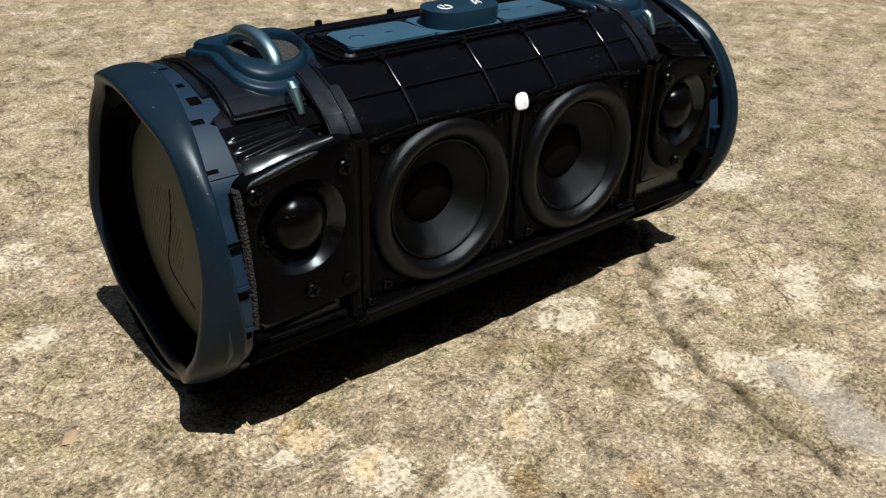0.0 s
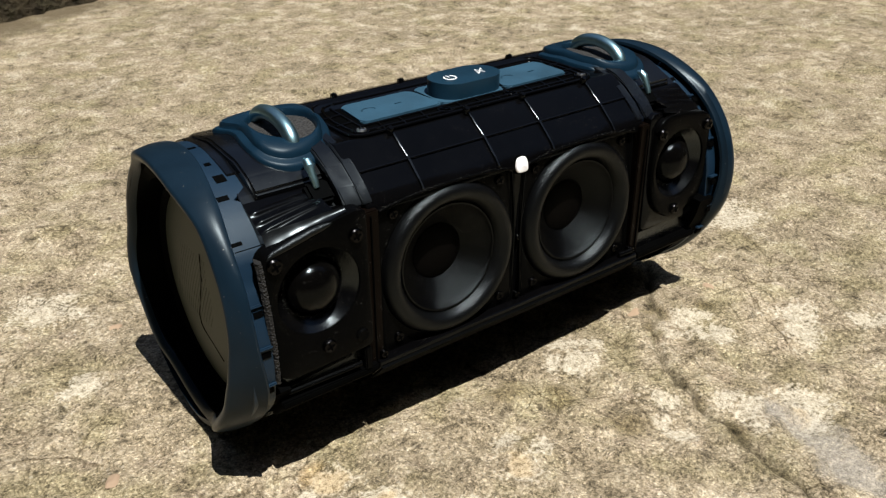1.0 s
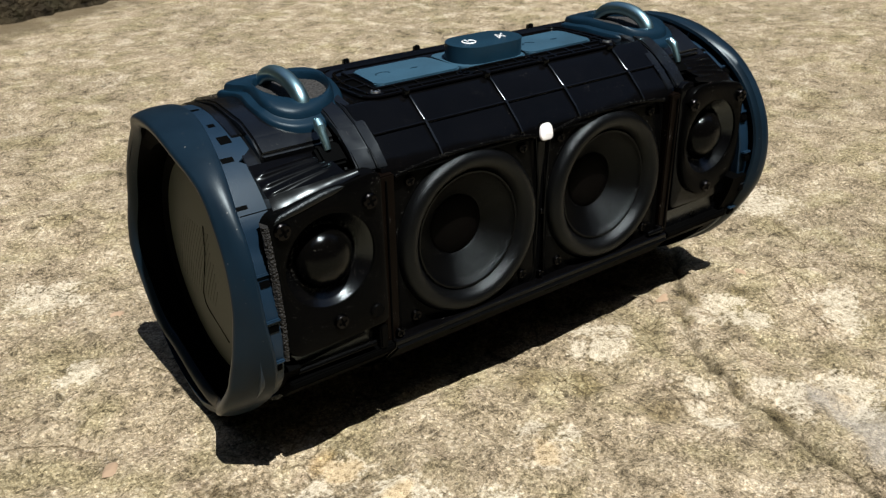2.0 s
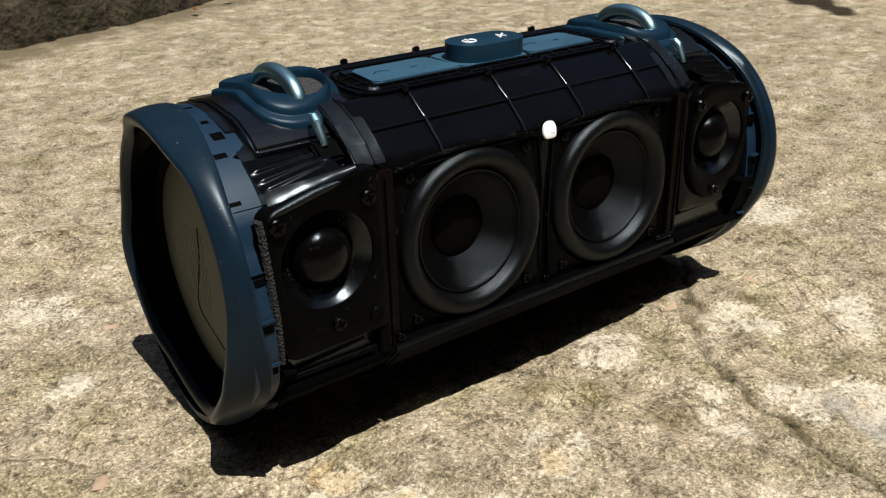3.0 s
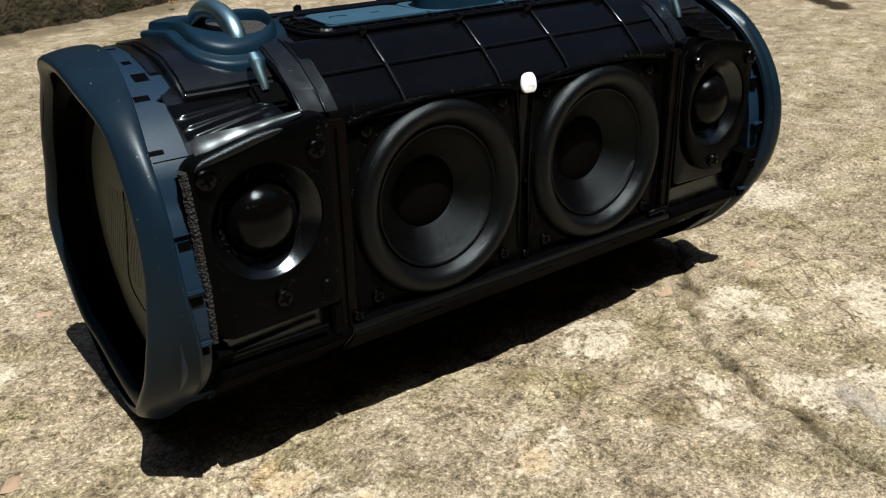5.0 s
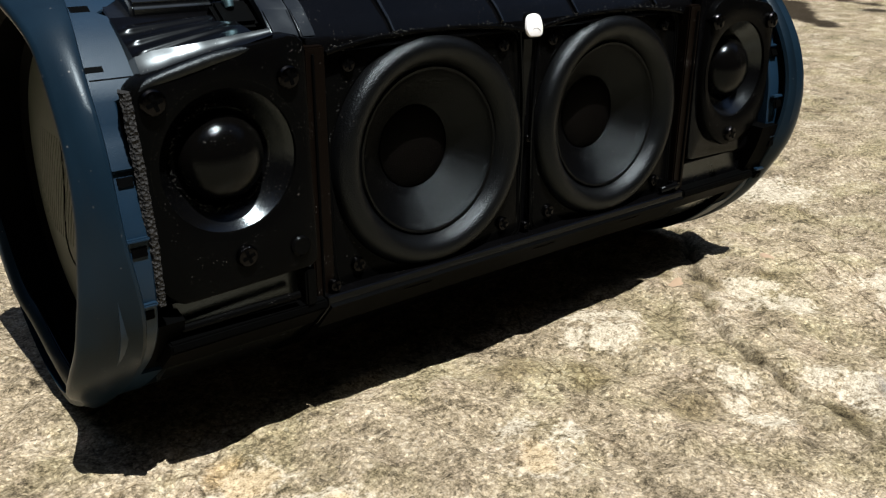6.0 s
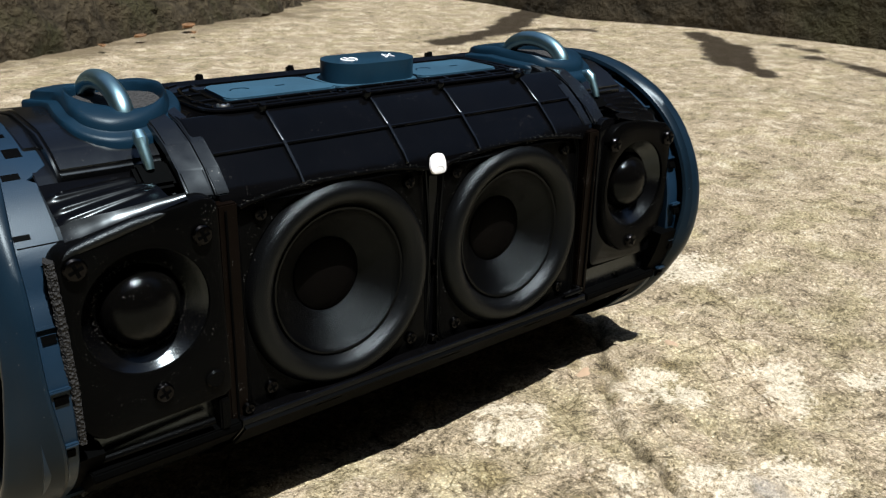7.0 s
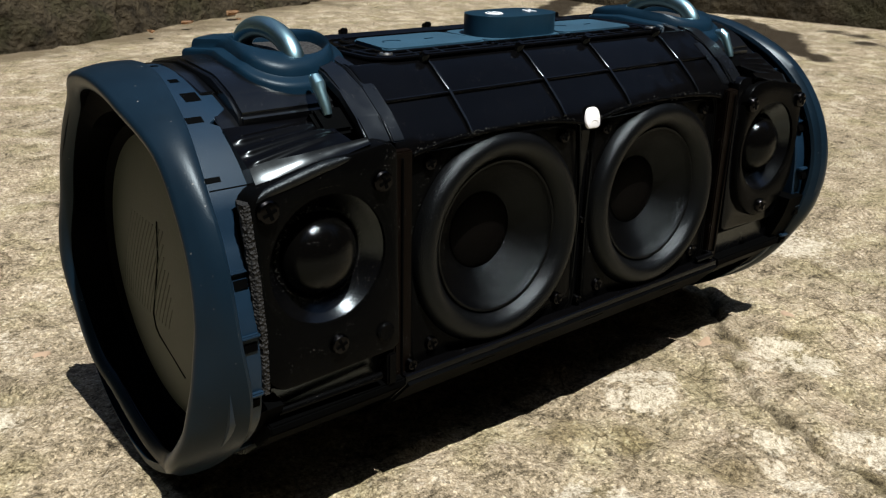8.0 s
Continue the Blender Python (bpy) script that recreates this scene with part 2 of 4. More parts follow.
# ---- mesh helpers ----
def finish(ob, bm, materials, smooth=35.0):
    bmesh.ops.recalc_face_normals(bm, faces=bm.faces)
    bm.to_mesh(ob.data)
    bm.free()
    for m in materials:
        ob.data.materials.append(m)
    ob.data.polygons.foreach_set("use_smooth", [True] * len(ob.data.polygons))
    ob.data.set_sharp_from_angle(angle=radians(smooth))


BASE = Vector((0.0, 0.066, 0.0))


def part(name, bm, material, parent, label="", smooth=35.0):
    """One mesh object under a thing or a part; the bmesh is in world places."""
    ob = new(name, bpy.data.meshes.new(name))
    bmesh.ops.translate(bm, verts=bm.verts, vec=-BASE)
    finish(ob, bm, material if isinstance(material, (list, tuple)) else [material], smooth)
    ob.parent = parent
    return tagged(ob, label)


def loft(rows, close_row=True, close_rows=False, caps=(False, False), bm=None, mat=0):
    """Skin a list of rows of places."""
    bm = bm or bmesh.new()
    vs = [[bm.verts.new(p) for p in row] for row in rows]
    m = len(vs[0])
    for i in range(len(vs) - (0 if close_rows else 1)):
        a, b = vs[i], vs[(i + 1) % len(vs)]
        for j in range(m if close_row else m - 1):
            k = (j + 1) % m
            bm.faces.new((a[j], a[k], b[k], b[j])).material_index = mat
    for on, row in zip(caps, (vs[0], vs[-1])):
        if on:
            bm.faces.new(row).material_index = mat
    return bm


def prism(profile, x0, x1, bevel=0.0, bm=None, segments=2):
    """A (y, z) outline drawn out along x."""
    own = bmesh.new()
    loft([[(x, y, z) for y, z in profile] for x in (x0, x1)], caps=(True, True), bm=own)
    if bevel:
        bmesh.ops.bevel(own, geom=own.edges[:], offset=bevel, segments=segments, affect="EDGES", clamp_overlap=True)
    return merge(bm, own)


def merge(bm, own):
    if bm is None:
        return own
    mesh = bpy.data.meshes.new("merge")
    own.to_mesh(mesh)
    own.free()
    bm.from_mesh(mesh)
    bpy.data.meshes.remove(mesh)
    return bm


def box(center, size, bevel=0.0, turn=None, bm=None, segments=2):
    own = bmesh.new()
    bmesh.ops.create_cube(own, size=1.0, matrix=Matrix.Diagonal((*size, 1)))
    if bevel:
        bmesh.ops.bevel(own, geom=own.edges[:], offset=bevel, segments=segments, affect="EDGES", clamp_overlap=True)
    bmesh.ops.transform(own, verts=own.verts, matrix=Matrix.Translation(center) @ (turn or Matrix()))
    return merge(bm, own)


def lathe(profile, place, turn, count=64, bm=None, mat=0):
    """(radius, height) pairs spun round the local z axis."""
    own = bmesh.new()
    m = Matrix.Translation(place) @ turn
    rows = []
    for r, h in profile:
        rows.append([m @ Vector((max(r, 1e-5) * math.cos(2 * math.pi * i / count), max(r, 1e-5) * math.sin(2 * math.pi * i / count), h)) for i in range(count)])
    loft(rows, bm=own, mat=mat)
    bmesh.ops.remove_doubles(own, verts=own.verts, dist=3e-5)
    return merge(bm, own)


def tube(points, radius, count=14, bm=None, ends=True):
    """A round rod along places; radius may be a list."""
    rows = []
    for i, p in enumerate(points):
        p = Vector(p)
        way = (Vector(points[min(i + 1, len(points) - 1)]) - Vector(points[max(i - 1, 0)])).normalized()
        side = way.cross(Vector((1, 0.02, 0))).normalized()
        up = way.cross(side)
        r = radius[i] if isinstance(radius, (list, tuple)) else radius
        rows.append([p + r * (math.cos(2 * math.pi * k / count) * side + math.sin(2 * math.pi * k / count) * up) for k in range(count)])
    return loft(rows, caps=(ends, ends), bm=bm)


def rounded(points, radius, steps=5):
    """Round the corners of an outline."""
    out, n = [], len(points)
    for i in range(n):
        a, b, c = (Vector(points[k % n]) for k in (i - 1, i, i + 1))
        u, v = (a - b), (c - b)
        r = min(radius, u.length * 0.48, v.length * 0.48)
        p, q = b + u.normalized() * r, b + v.normalized() * r
        for k in range(steps + 1):
            t = k / steps
            out.append(tuple((1 - t) ** 2 * p + 2 * t * (1 - t) * b + t * t * q))
    return out


def curve_at(table, ang):
    """Smooth closed curve through a table of (degrees, value)."""
    ang %= 360
    pts = sorted((a % 360, v) for a, v in table)
    n = len(pts)
    for i in range(n):
        (a0, v0), (a1, v1) = pts[i], pts[(i + 1) % n]
        span = (a1 - a0) % 360
        if (ang - a0) % 360 <= span:
            before, after = pts[i - 1], pts[(i + 2) % n]
            m0 = (v1 - before[1]) / max(1e-6, (a1 - before[0]) % 360) * span
            m1 = (after[1] - v0) / max(1e-6, (after[0] - a0) % 360) * span
            t = ((ang - a0) % 360) / span
            return v0 * (2 * t ** 3 - 3 * t * t + 1) + m0 * (t ** 3 - 2 * t * t + t) + v1 * (3 * t * t - 2 * t ** 3) + m1 * (t ** 3 - t * t)
    return pts[0][1]


FRONT = Matrix.Rotation(radians(90), 4, "X")          # local z to -y


def facing(tilt):
    """Local z to -y, leaned back by some degrees."""
    return Matrix.Rotation(radians(-tilt), 4, "X") @ FRONT


def screw(parent, place, turn, r=0.0028, material=None, name="screw"):
    bm = lathe([(0, -0.004), (r, -0.004), (r, 0.0006), (r * 0.86, 0.0012), (r * 0.5, 0.0014), (0, 0.0014)], place, turn, 20)
    for a in (20, 110):
        before = len(bm.faces)
        box((0, 0, 0), (r * 1.25, r * 0.3, 0.0006), bm=bm)
        bm.faces.ensure_lookup_table()
        vs = {v for f in bm.faces[before:] for v in f.verts}
        for f in bm.faces[before:]:
            f.material_index = 1
        bmesh.ops.transform(bm, verts=list(vs), matrix=Matrix.Translation(place) @ turn @ Matrix.Translation((0, 0, 0.0013)) @ Matrix.Rotation(radians(a), 4, "Z"))
    return part(name, bm, [material or STEEL, DARK], parent, "dark cross-head screw" if material is None else "bright cross-head screw")


# ---- ground ----
def lattice(x, y, seed):
    h = (x.astype(np.int64) * 374761393 + y.astype(np.int64) * 668265263 + seed * 974634777) & 0x7FFFFFFF
    h = ((h ^ (h >> 13)) * 1274126177) & 0x7FFFFFFF
    return ((h ^ (h >> 16)) & 0xFFFF) / 65535.0


def relief(x, y, cell, seed):
    gx, gy = np.floor(x / cell), np.floor(y / cell)
    u, v = x / cell - gx, y / cell - gy
    u, v = u * u * (3 - 2 * u), v * v * (3 - 2 * v)
    a, b = lattice(gx, gy, seed), lattice(gx + 1, gy, seed)
    c, d = lattice(gx, gy + 1, seed), lattice(gx + 1, gy + 1, seed)
    return (a * (1 - u) + b * u) * (1 - v) + (c * (1 - u) + d * u) * v - 0.5


def to_line(x, y, points):
    """Distance to a broken line."""
    best = np.full_like(x, 1e9)
    for (ax, ay), (bx, by) in zip(points, points[1:]):
        t = np.clip(((x - ax) * (bx - ax) + (y - ay) * (by - ay)) / ((bx - ax) ** 2 + (by - ay) ** 2), 0, 1)
        best = np.minimum(best, np.hypot(x - ax - t * (bx - ax), y - ay - t * (by - ay)))
    return best


def spread(lo, hi, step, reach):
    core = list(np.arange(lo, hi, step))
    d, out = step, []
    while sum(out) < reach:
        d *= 1.037
        out.append(d)
    far = np.cumsum(out)
    return np.array(list(lo - far[::-1]) + core + list(core[-1] + far))


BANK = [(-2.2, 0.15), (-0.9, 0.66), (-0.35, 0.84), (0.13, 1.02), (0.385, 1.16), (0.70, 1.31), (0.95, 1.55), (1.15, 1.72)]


def build_ground():
    xs, ys = spread(-0.26, 0.30, 0.0021, 40.0), spread(-0.20, 0.30, 0.0021, 40.0)
    x, y = (g.ravel() for g in np.meshgrid(xs, ys))
    jx, jy = relief(x, y, 0.012, 31) * 0.010, relief(x, y, 0.012, 32) * 0.010
    crack = np.minimum(to_line(x + jx, y + jy, [(0.161, 0.056), (0.131, 0.025), (0.108, 0.002), (0.087, -0.017), (0.076, -0.036), (0.066, -0.049), (0.061, -0.061), (0.057, -0.076), (0.057, -0.089), (0.055, -0.098), (0.051, -0.112), (0.044, -0.15)]),
                       0.003 + to_line(x + jx, y + jy, [(0.20, 0.052), (0.19, 0.038), (0.161, 0.006), (0.143, -0.017)]))
    crack = np.minimum(crack, 0.004 + to_line(x + jx, y + jy * 2, [(0.62, 0.56), (0.805, 0.51), (0.853, 0.409), (0.895, 0.276), (1.0, 0.05)]))
    near = np.clip(1.35 - np.hypot(x - 0.05, y - 0.1) / 0.75, 0, 1)
    z = near * (0.0035 * relief(x, y, 0.07, 1) + 0.0035 * relief(x, y, 0.022, 2) + 0.0030 * relief(x, y, 0.0085, 3)) + 0.012 * relief(x, y, 0.45, 4) * np.clip(np.hypot(x, y - 0.07) - 0.3, 0, 1)
    z += near * 0.0026 * np.abs(relief(x, y, 0.0046, 5))
    z -= 0.0034 * np.exp(-(crack / 0.0024) ** 2) * np.clip(1 + 2.5 * relief(x, y, 0.014, 41), 0.1, 1)
    z -= 0.0022
    pale = np.zeros_like(x)
    for px, py, r in ((0.118, -0.013, 0.010), (0.130, -0.017, 0.008), (0.121, -0.035, 0.009), (0.100, -0.021, 0.008), (0.110, -0.026, 0.008), (0.046, 0.011, 0.009), (0.028, 0.001, 0.009), (0.036, -0.008, 0.008), (0.057, 0.003, 0.008), (0.048, -0.055, 0.007), (0.036, -0.062, 0.006), (0.034, -0.073, 0.006), (0.078, -0.087, 0.008), (0.068, -0.094, 0.007), (0.077, -0.073, 0.007),
                      (0.175, -0.047, 0.013), (0.160, -0.061, 0.011), (0.104, -0.094, 0.011), (0.094, -0.108, 0.010), (-0.035, -0.031, 0.007), (-0.026, -0.043, 0.007), (-0.114, -0.007, 0.011), (-0.104, -0.027, 0.010), (-0.129, -0.005, 0.008), (-0.098, -0.039, 0.010), (-0.044, -0.050, 0.010), (-0.078, -0.066, 0.013), (-0.180, 0.134, 0.009), (0.204, -0.076, 0.012), (0.25, 0.07, 0.03), (-0.17, 0.22, 0.02)):
        pale = np.maximum(pale, np.exp(-((x + jx - px) ** 2 + (y + jy - py) ** 2) / r ** 2))
    pale = np.maximum(pale, np.clip((np.hypot(x, y) - 0.3) * 0.5, 0, 0.22))
    ochre = np.zeros_like(x)
    for px, py, r in ((-0.043, -0.049, 0.010), (-0.114, -0.007, 0.010), (-0.104, -0.028, 0.007), (-0.023, -0.107, 0.009), (0.090, -0.100, 0.008), (-0.121, 0.004, 0.008), (-0.060, -0.075, 0.010)):
        ochre = np.maximum(ochre, np.exp(-((x + jx - px) ** 2 + (y + jy - py) ** 2) / r ** 2))
    moss = np.zeros_like(x)
    for px, py, r in ((0.108, 0.003, 0.010), (0.092, -0.013, 0.008), (0.098, 0.014, 0.007), (0.058, -0.090, 0.007), (0.062, -0.064, 0.005), (0.010, -0.020, 0.010), (-0.010, 0.0, 0.012), (0.020, -0.055, 0.013), (0.140, -0.008, 0.006)):
        moss = np.maximum(moss, np.exp(-((x + jx - px) ** 2 + (y + jy - py) ** 2) / r ** 2))
    cement = to_line(x + jx, y + jy, [(0.088, -0.098), (0.084, -0.118), (0.078, -0.15)])
    wet = np.minimum.reduce([to_line(x, y, [(0.755, 0.893), (0.84, 0.918), (0.968, 0.969)]) - 0.022,
                             to_line(x, y, [(0.93, 0.96), (1.037, 0.935), (1.116, 0.878)]) - 0.014,
                             to_line(x, y, [(0.968, 0.969), (1.10, 1.06), (1.35, 1.22)]) - 0.028,
                             to_line(x, y, [(1.25, 0.74), (1.158, 0.630)]) - 0.020,
                             to_line(x, y, [(1.158, 0.625), (1.011, 0.51)]) - 0.034,
                             to_line(x, y, [(1.011, 0.50), (0.955, 0.418)]) - 0.013,
                             to_line(x, y, [(1.261, 0.574), (1.245, 0.509)]) - 0.012,
                             to_line(x, y, [(1.17, 0.475), (1.15, 0.40), (1.10, 0.30)]) - 0.012])
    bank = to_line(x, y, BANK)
    mesh = bpy.data.meshes.new("ground")
    nx, ny = len(xs), len(ys)
    idx = np.arange(nx * ny).reshape(ny, nx)
    quads = np.stack([idx[:-1, :-1], idx[:-1, 1:], idx[1:, 1:], idx[1:, :-1]], -1).reshape(-1, 4)
    mesh.vertices.add(nx * ny)
    mesh.vertices.foreach_set("co", np.stack([x, y, z], -1).astype(np.float32).ravel())
    mesh.loops.add(quads.size)
    mesh.loops.foreach_set("vertex_index", quads.ravel().astype(np.int32))
    mesh.polygons.add(len(quads))
    mesh.polygons.foreach_set("loop_start", np.arange(0, quads.size, 4, dtype=np.int32))
    mesh.update(calc_edges=True)
    mesh.polygons.foreach_set("use_smooth", [True] * len(quads))
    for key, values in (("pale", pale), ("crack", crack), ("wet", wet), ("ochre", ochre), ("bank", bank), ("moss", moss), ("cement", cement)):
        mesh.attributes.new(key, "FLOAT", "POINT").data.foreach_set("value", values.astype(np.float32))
    mesh.materials.append(GROUND)
    return tagged(new("ground", mesh), "sunlit weathered tan concrete slab with cracks and damp streaks", "ground", kind="structure")


build_ground()


def build_bank():
    """A low mossy edge of soil along the slab."""
    line = BANK
    tall = [0.22, 0.22, 0.20, 0.17, 0.15, 0.11, 0.06, 0.0]
    rows, n = [], 260
    for i in range(n + 1):
        t = i / n * (len(line) - 1)
        k = min(int(t), len(line) - 2)
        f = t - k
        p = Vector(line[k]).lerp(Vector(line[k + 1]), f)
        h = tall[k] * (1 - f) + tall[k + 1] * f
        row = []
        for j in range(30):
            s = j / 29
            out = 0.55 * s ** 1.6
            z = h * (1 - (1 - min(1, s * 2.2)) ** 2) - 0.02
            q = Vector((p.x - out * 0.5, p.y + out * 0.85, z))
            w = noise.noise_vector(q * 22) * 0.016 + noise.noise_vector(q * 60) * 0.008
            row.append(q + w)
        rows.append(row)
    ob = new("soil_bank", bpy.data.meshes.new("soil_bank"))
    finish(ob, loft(rows, close_row=False), [SOIL], 60)
    tagged(ob, "low dark mossy bank of soil along the slab", "soil bank", kind="structure")


build_bank()


def build_wall():
    """The dark stone wall that closes the yard."""
    rows = []
    for i in range(180):
        y = -2.5 + 6.5 * i / 179
        row = []
        for z, dx in ((-0.05, 0.0), (0.02, 0.0), (0.06, 0.012), (0.25, 0.015), (0.5, 0.02), (0.8, 0.02), (1.1, 0.03), (1.12, 0.25), (-0.05, 0.25)):
            q = Vector((float(np.interp(y, (-2.5, 0.46, 0.725, 0.82, 0.924, 1.0, 1.24, 4.0), (1.42, 1.365, 1.345, 1.31, 1.26, 1.21, 1.21, 1.26))) + dx, y, z))
            row.append(q + noise.noise_vector(q * 5) * 0.02)
        rows.append(row)
    ob = new("wall_east", bpy.data.meshes.new("wall_east"))
    finish(ob, loft(rows, close_row=True, caps=(True, True)), [STONE], 60)
    tagged(ob, "dark damp mossy stone wall at the edge of the slab", "wall", kind="structure")


build_wall()


def build_sky_block(name, a, b, height, thick):
    """An unseen stone wall from a to b, added to cut sky light and reflections."""
    a, b = Vector((*a, 0)), Vector((*b, 0))
    out = (b - a).cross(Vector((0, 0, 1))).normalized() * thick
    rows = []
    for i in range(40):
        q = a.lerp(b, i / 39)
        row = [q + Vector((0, 0, -0.1)), q + Vector((0, 0, height * 0.3)), q + Vector((0, 0, height * 0.7)), q + Vector((0, 0, height)), q + out + Vector((0, 0, height)), q + out + Vector((0, 0, -0.1))]
        rows.append([v + noise.noise_vector(v * 3) * 0.02 for v in row])
    ob = new(name, bpy.data.meshes.new(name))
    finish(ob, loft(rows, caps=(True, True)), [STONE], 60)
    tagged(ob, "unseen plain stone wall added to block sky light", "wall", kind="structure")


build_sky_block("sky_block_south", (-2.2, -1.7), (1.9, -1.7), 2.8, 0.2)
build_sky_block("sky_block_west", (-2.3, 4.2), (-2.3, -1.8), 2.8, 0.2)
build_sky_block("sky_block_north", (1.9, 4.3), (-2.4, 4.3), 2.8, 0.2)

# ---- the speaker ----
speaker = new("portable_speaker")
speaker.location = BASE
tagged(speaker, "black and slate-blue cylindrical portable speaker with its grille removed", "portable speaker")

BELLY = [(0.078, 0.1415), (0.092, 0.1375), (0.108, 0.126), (0.122, 0.108), (0.130, 0.085), (0.131, 0.060), (0.124, 0.036), (0.108, 0.018), (0.086, 0.008), (0.062, 0.006), (0.040, 0.012), (0.022, 0.023), (0.010, 0.034)]
LOWER = [(0.0012, 0.0435), (0.0015, 0.0465)]
POCKET = [(0.048, 0.0465), (0.048, 0.1155)]
PANEL = [(0.0068, 0.1165), (0.0072, 0.1195), (0.0105, 0.1235), (0.0180, 0.1298), (0.0188, 0.1310), (0.0270, 0.1368), (0.0310, 0.1392)]
TOP = [(0.0320, 0.1395), (0.0330, 0.1392), (0.0760, 0.1402)]
part("body_shell", prism(LOWER + POCKET + PANEL + TOP + BELLY, -0.0835, 0.0835, 0.0004, segments=1), GLOSS, speaker, "glossy black ribbed plastic housing", 25)


def panel_line(lift, skip=0):
    return [(y - lift * 0.62, z + lift * 0.78) for y, z in PANEL[1 + skip:]]


# ribs down the sloping panel, each with a small boss at its head
for x in (-0.0550, -0.0130, 0.0210, 0.0620):
    rib = part("rib", prism(panel_line(0.0011) + panel_line(-0.001)[::-1], x - 0.0005, x + 0.0005, 0.0002, segments=1), SHEEN, speaker)
    bm = lathe([(0, -0.003), (0.0019, -0.003), (0.0017, 0.0022), (0.0011, 0.0030), (0, 0.0030)], (x - 0.001, 0.0305, 0.1392), Matrix.Rotation(radians(30), 4, "X"), 16)
    part("boss", bm, GLOSS, rib)

# raised ledge line along the sloping panel
part("panel_ledge", tube([(x, 0.0181, 0.1306) for x in (-0.0800, -0.04, 0.0, 0.04, 0.0800)], 0.0006, 8), FACET, speaker)


def residue(parent, points, count, width, size, seed):
    """Crumbs of old glue scattered along a line."""
    rng = random.Random(seed)
    bm = bmesh.new()
    for k in range(count):
        t = rng.random() * (len(points) - 1)
        i = min(int(t), len(points) - 2)
        if noise.noise(Vector((t * 2.3, seed, 0))) < -0.15:
            continue
        q = Vector(points[i]).lerp(Vector(points[i + 1]), t - i) + Vector((rng.gauss(0, width * 0.4), rng.uniform(-0.0001, 0.0001), rng.gauss(0, width)))
        r = size * rng.uniform(0.5, 1.3)
        own = bmesh.new()
        bmesh.ops.create_icosphere(own, subdivisions=1, radius=r)
        for v in own.verts:
            v.co = q + Vector((v.co.x * rng.uniform(0.7, 1.8), v.co.y * 0.7, v.co.z * rng.uniform(0.6, 1.2)))
        merge(bm, own)
    part("glue_residue", bm, RESIDUE, parent, "gritty crumbs of old glue", 60)


# driver frames -----------------------------------------------------------
CZ = 0.0822


def plate(outline, hole, center, turn, thick, lip, bevel=0.0008):
    """A plate of (u, v) outline with a round hole, front at local z = 0."""
    n = len(outline)
    m = Matrix.Translation(center) @ turn

    def ring(scale_in, z):
        return [m @ Vector((u * (1 - scale_in / max(1e-6, math.hypot(u, v))), v * (1 - scale_in / max(1e-6, math.hypot(u, v))), z)) for u, v in outline]

    def circle(r, z):
        return [m @ Vector((r * math.cos(math.atan2(v, u)), r * math.sin(math.atan2(v, u)), z)) for u, v in outline]
    rows = [ring(0, -thick), ring(0, -bevel), ring(bevel * 0.4, -bevel * 0.3), ring(bevel * 1.2, 0), circle(hole + lip, 0), circle(hole, -0.0006), circle(hole, -thick)]
    return loft(rows, close_rows=True)


def dense(points, count):
    """Points spread evenly round an outline by direction from its middle."""
    angs = [(math.atan2(v, u), math.hypot(u, v)) for u, v in points]
    angs.sort()
    out = []
    for i in range(count):
        a = -math.pi + 2 * math.pi * (i + 0.5) / count
        for k in range(len(angs)):
            a0, r0 = angs[k - 1]
            a1, r1 = angs[k]
            span = (a1 - a0) % (2 * math.pi)
            if (a - a0) % (2 * math.pi) <= span and span > 1e-9:
                t = (a - a0) % (2 * math.pi)
                p, q = Vector((r0, 0)), Vector((r1 * math.cos(span), r1 * math.sin(span)))
                den = math.sin(t) * (q.x - p.x) - math.cos(t) * (q.y - p.y)
                r = (p.x * (q.y - p.y) - p.y * (q.x - p.x)) / -den if abs(den) > 1e-9 else r0
                out.append((abs(r) * math.cos(a), abs(r) * math.sin(a)))
                break
    return out


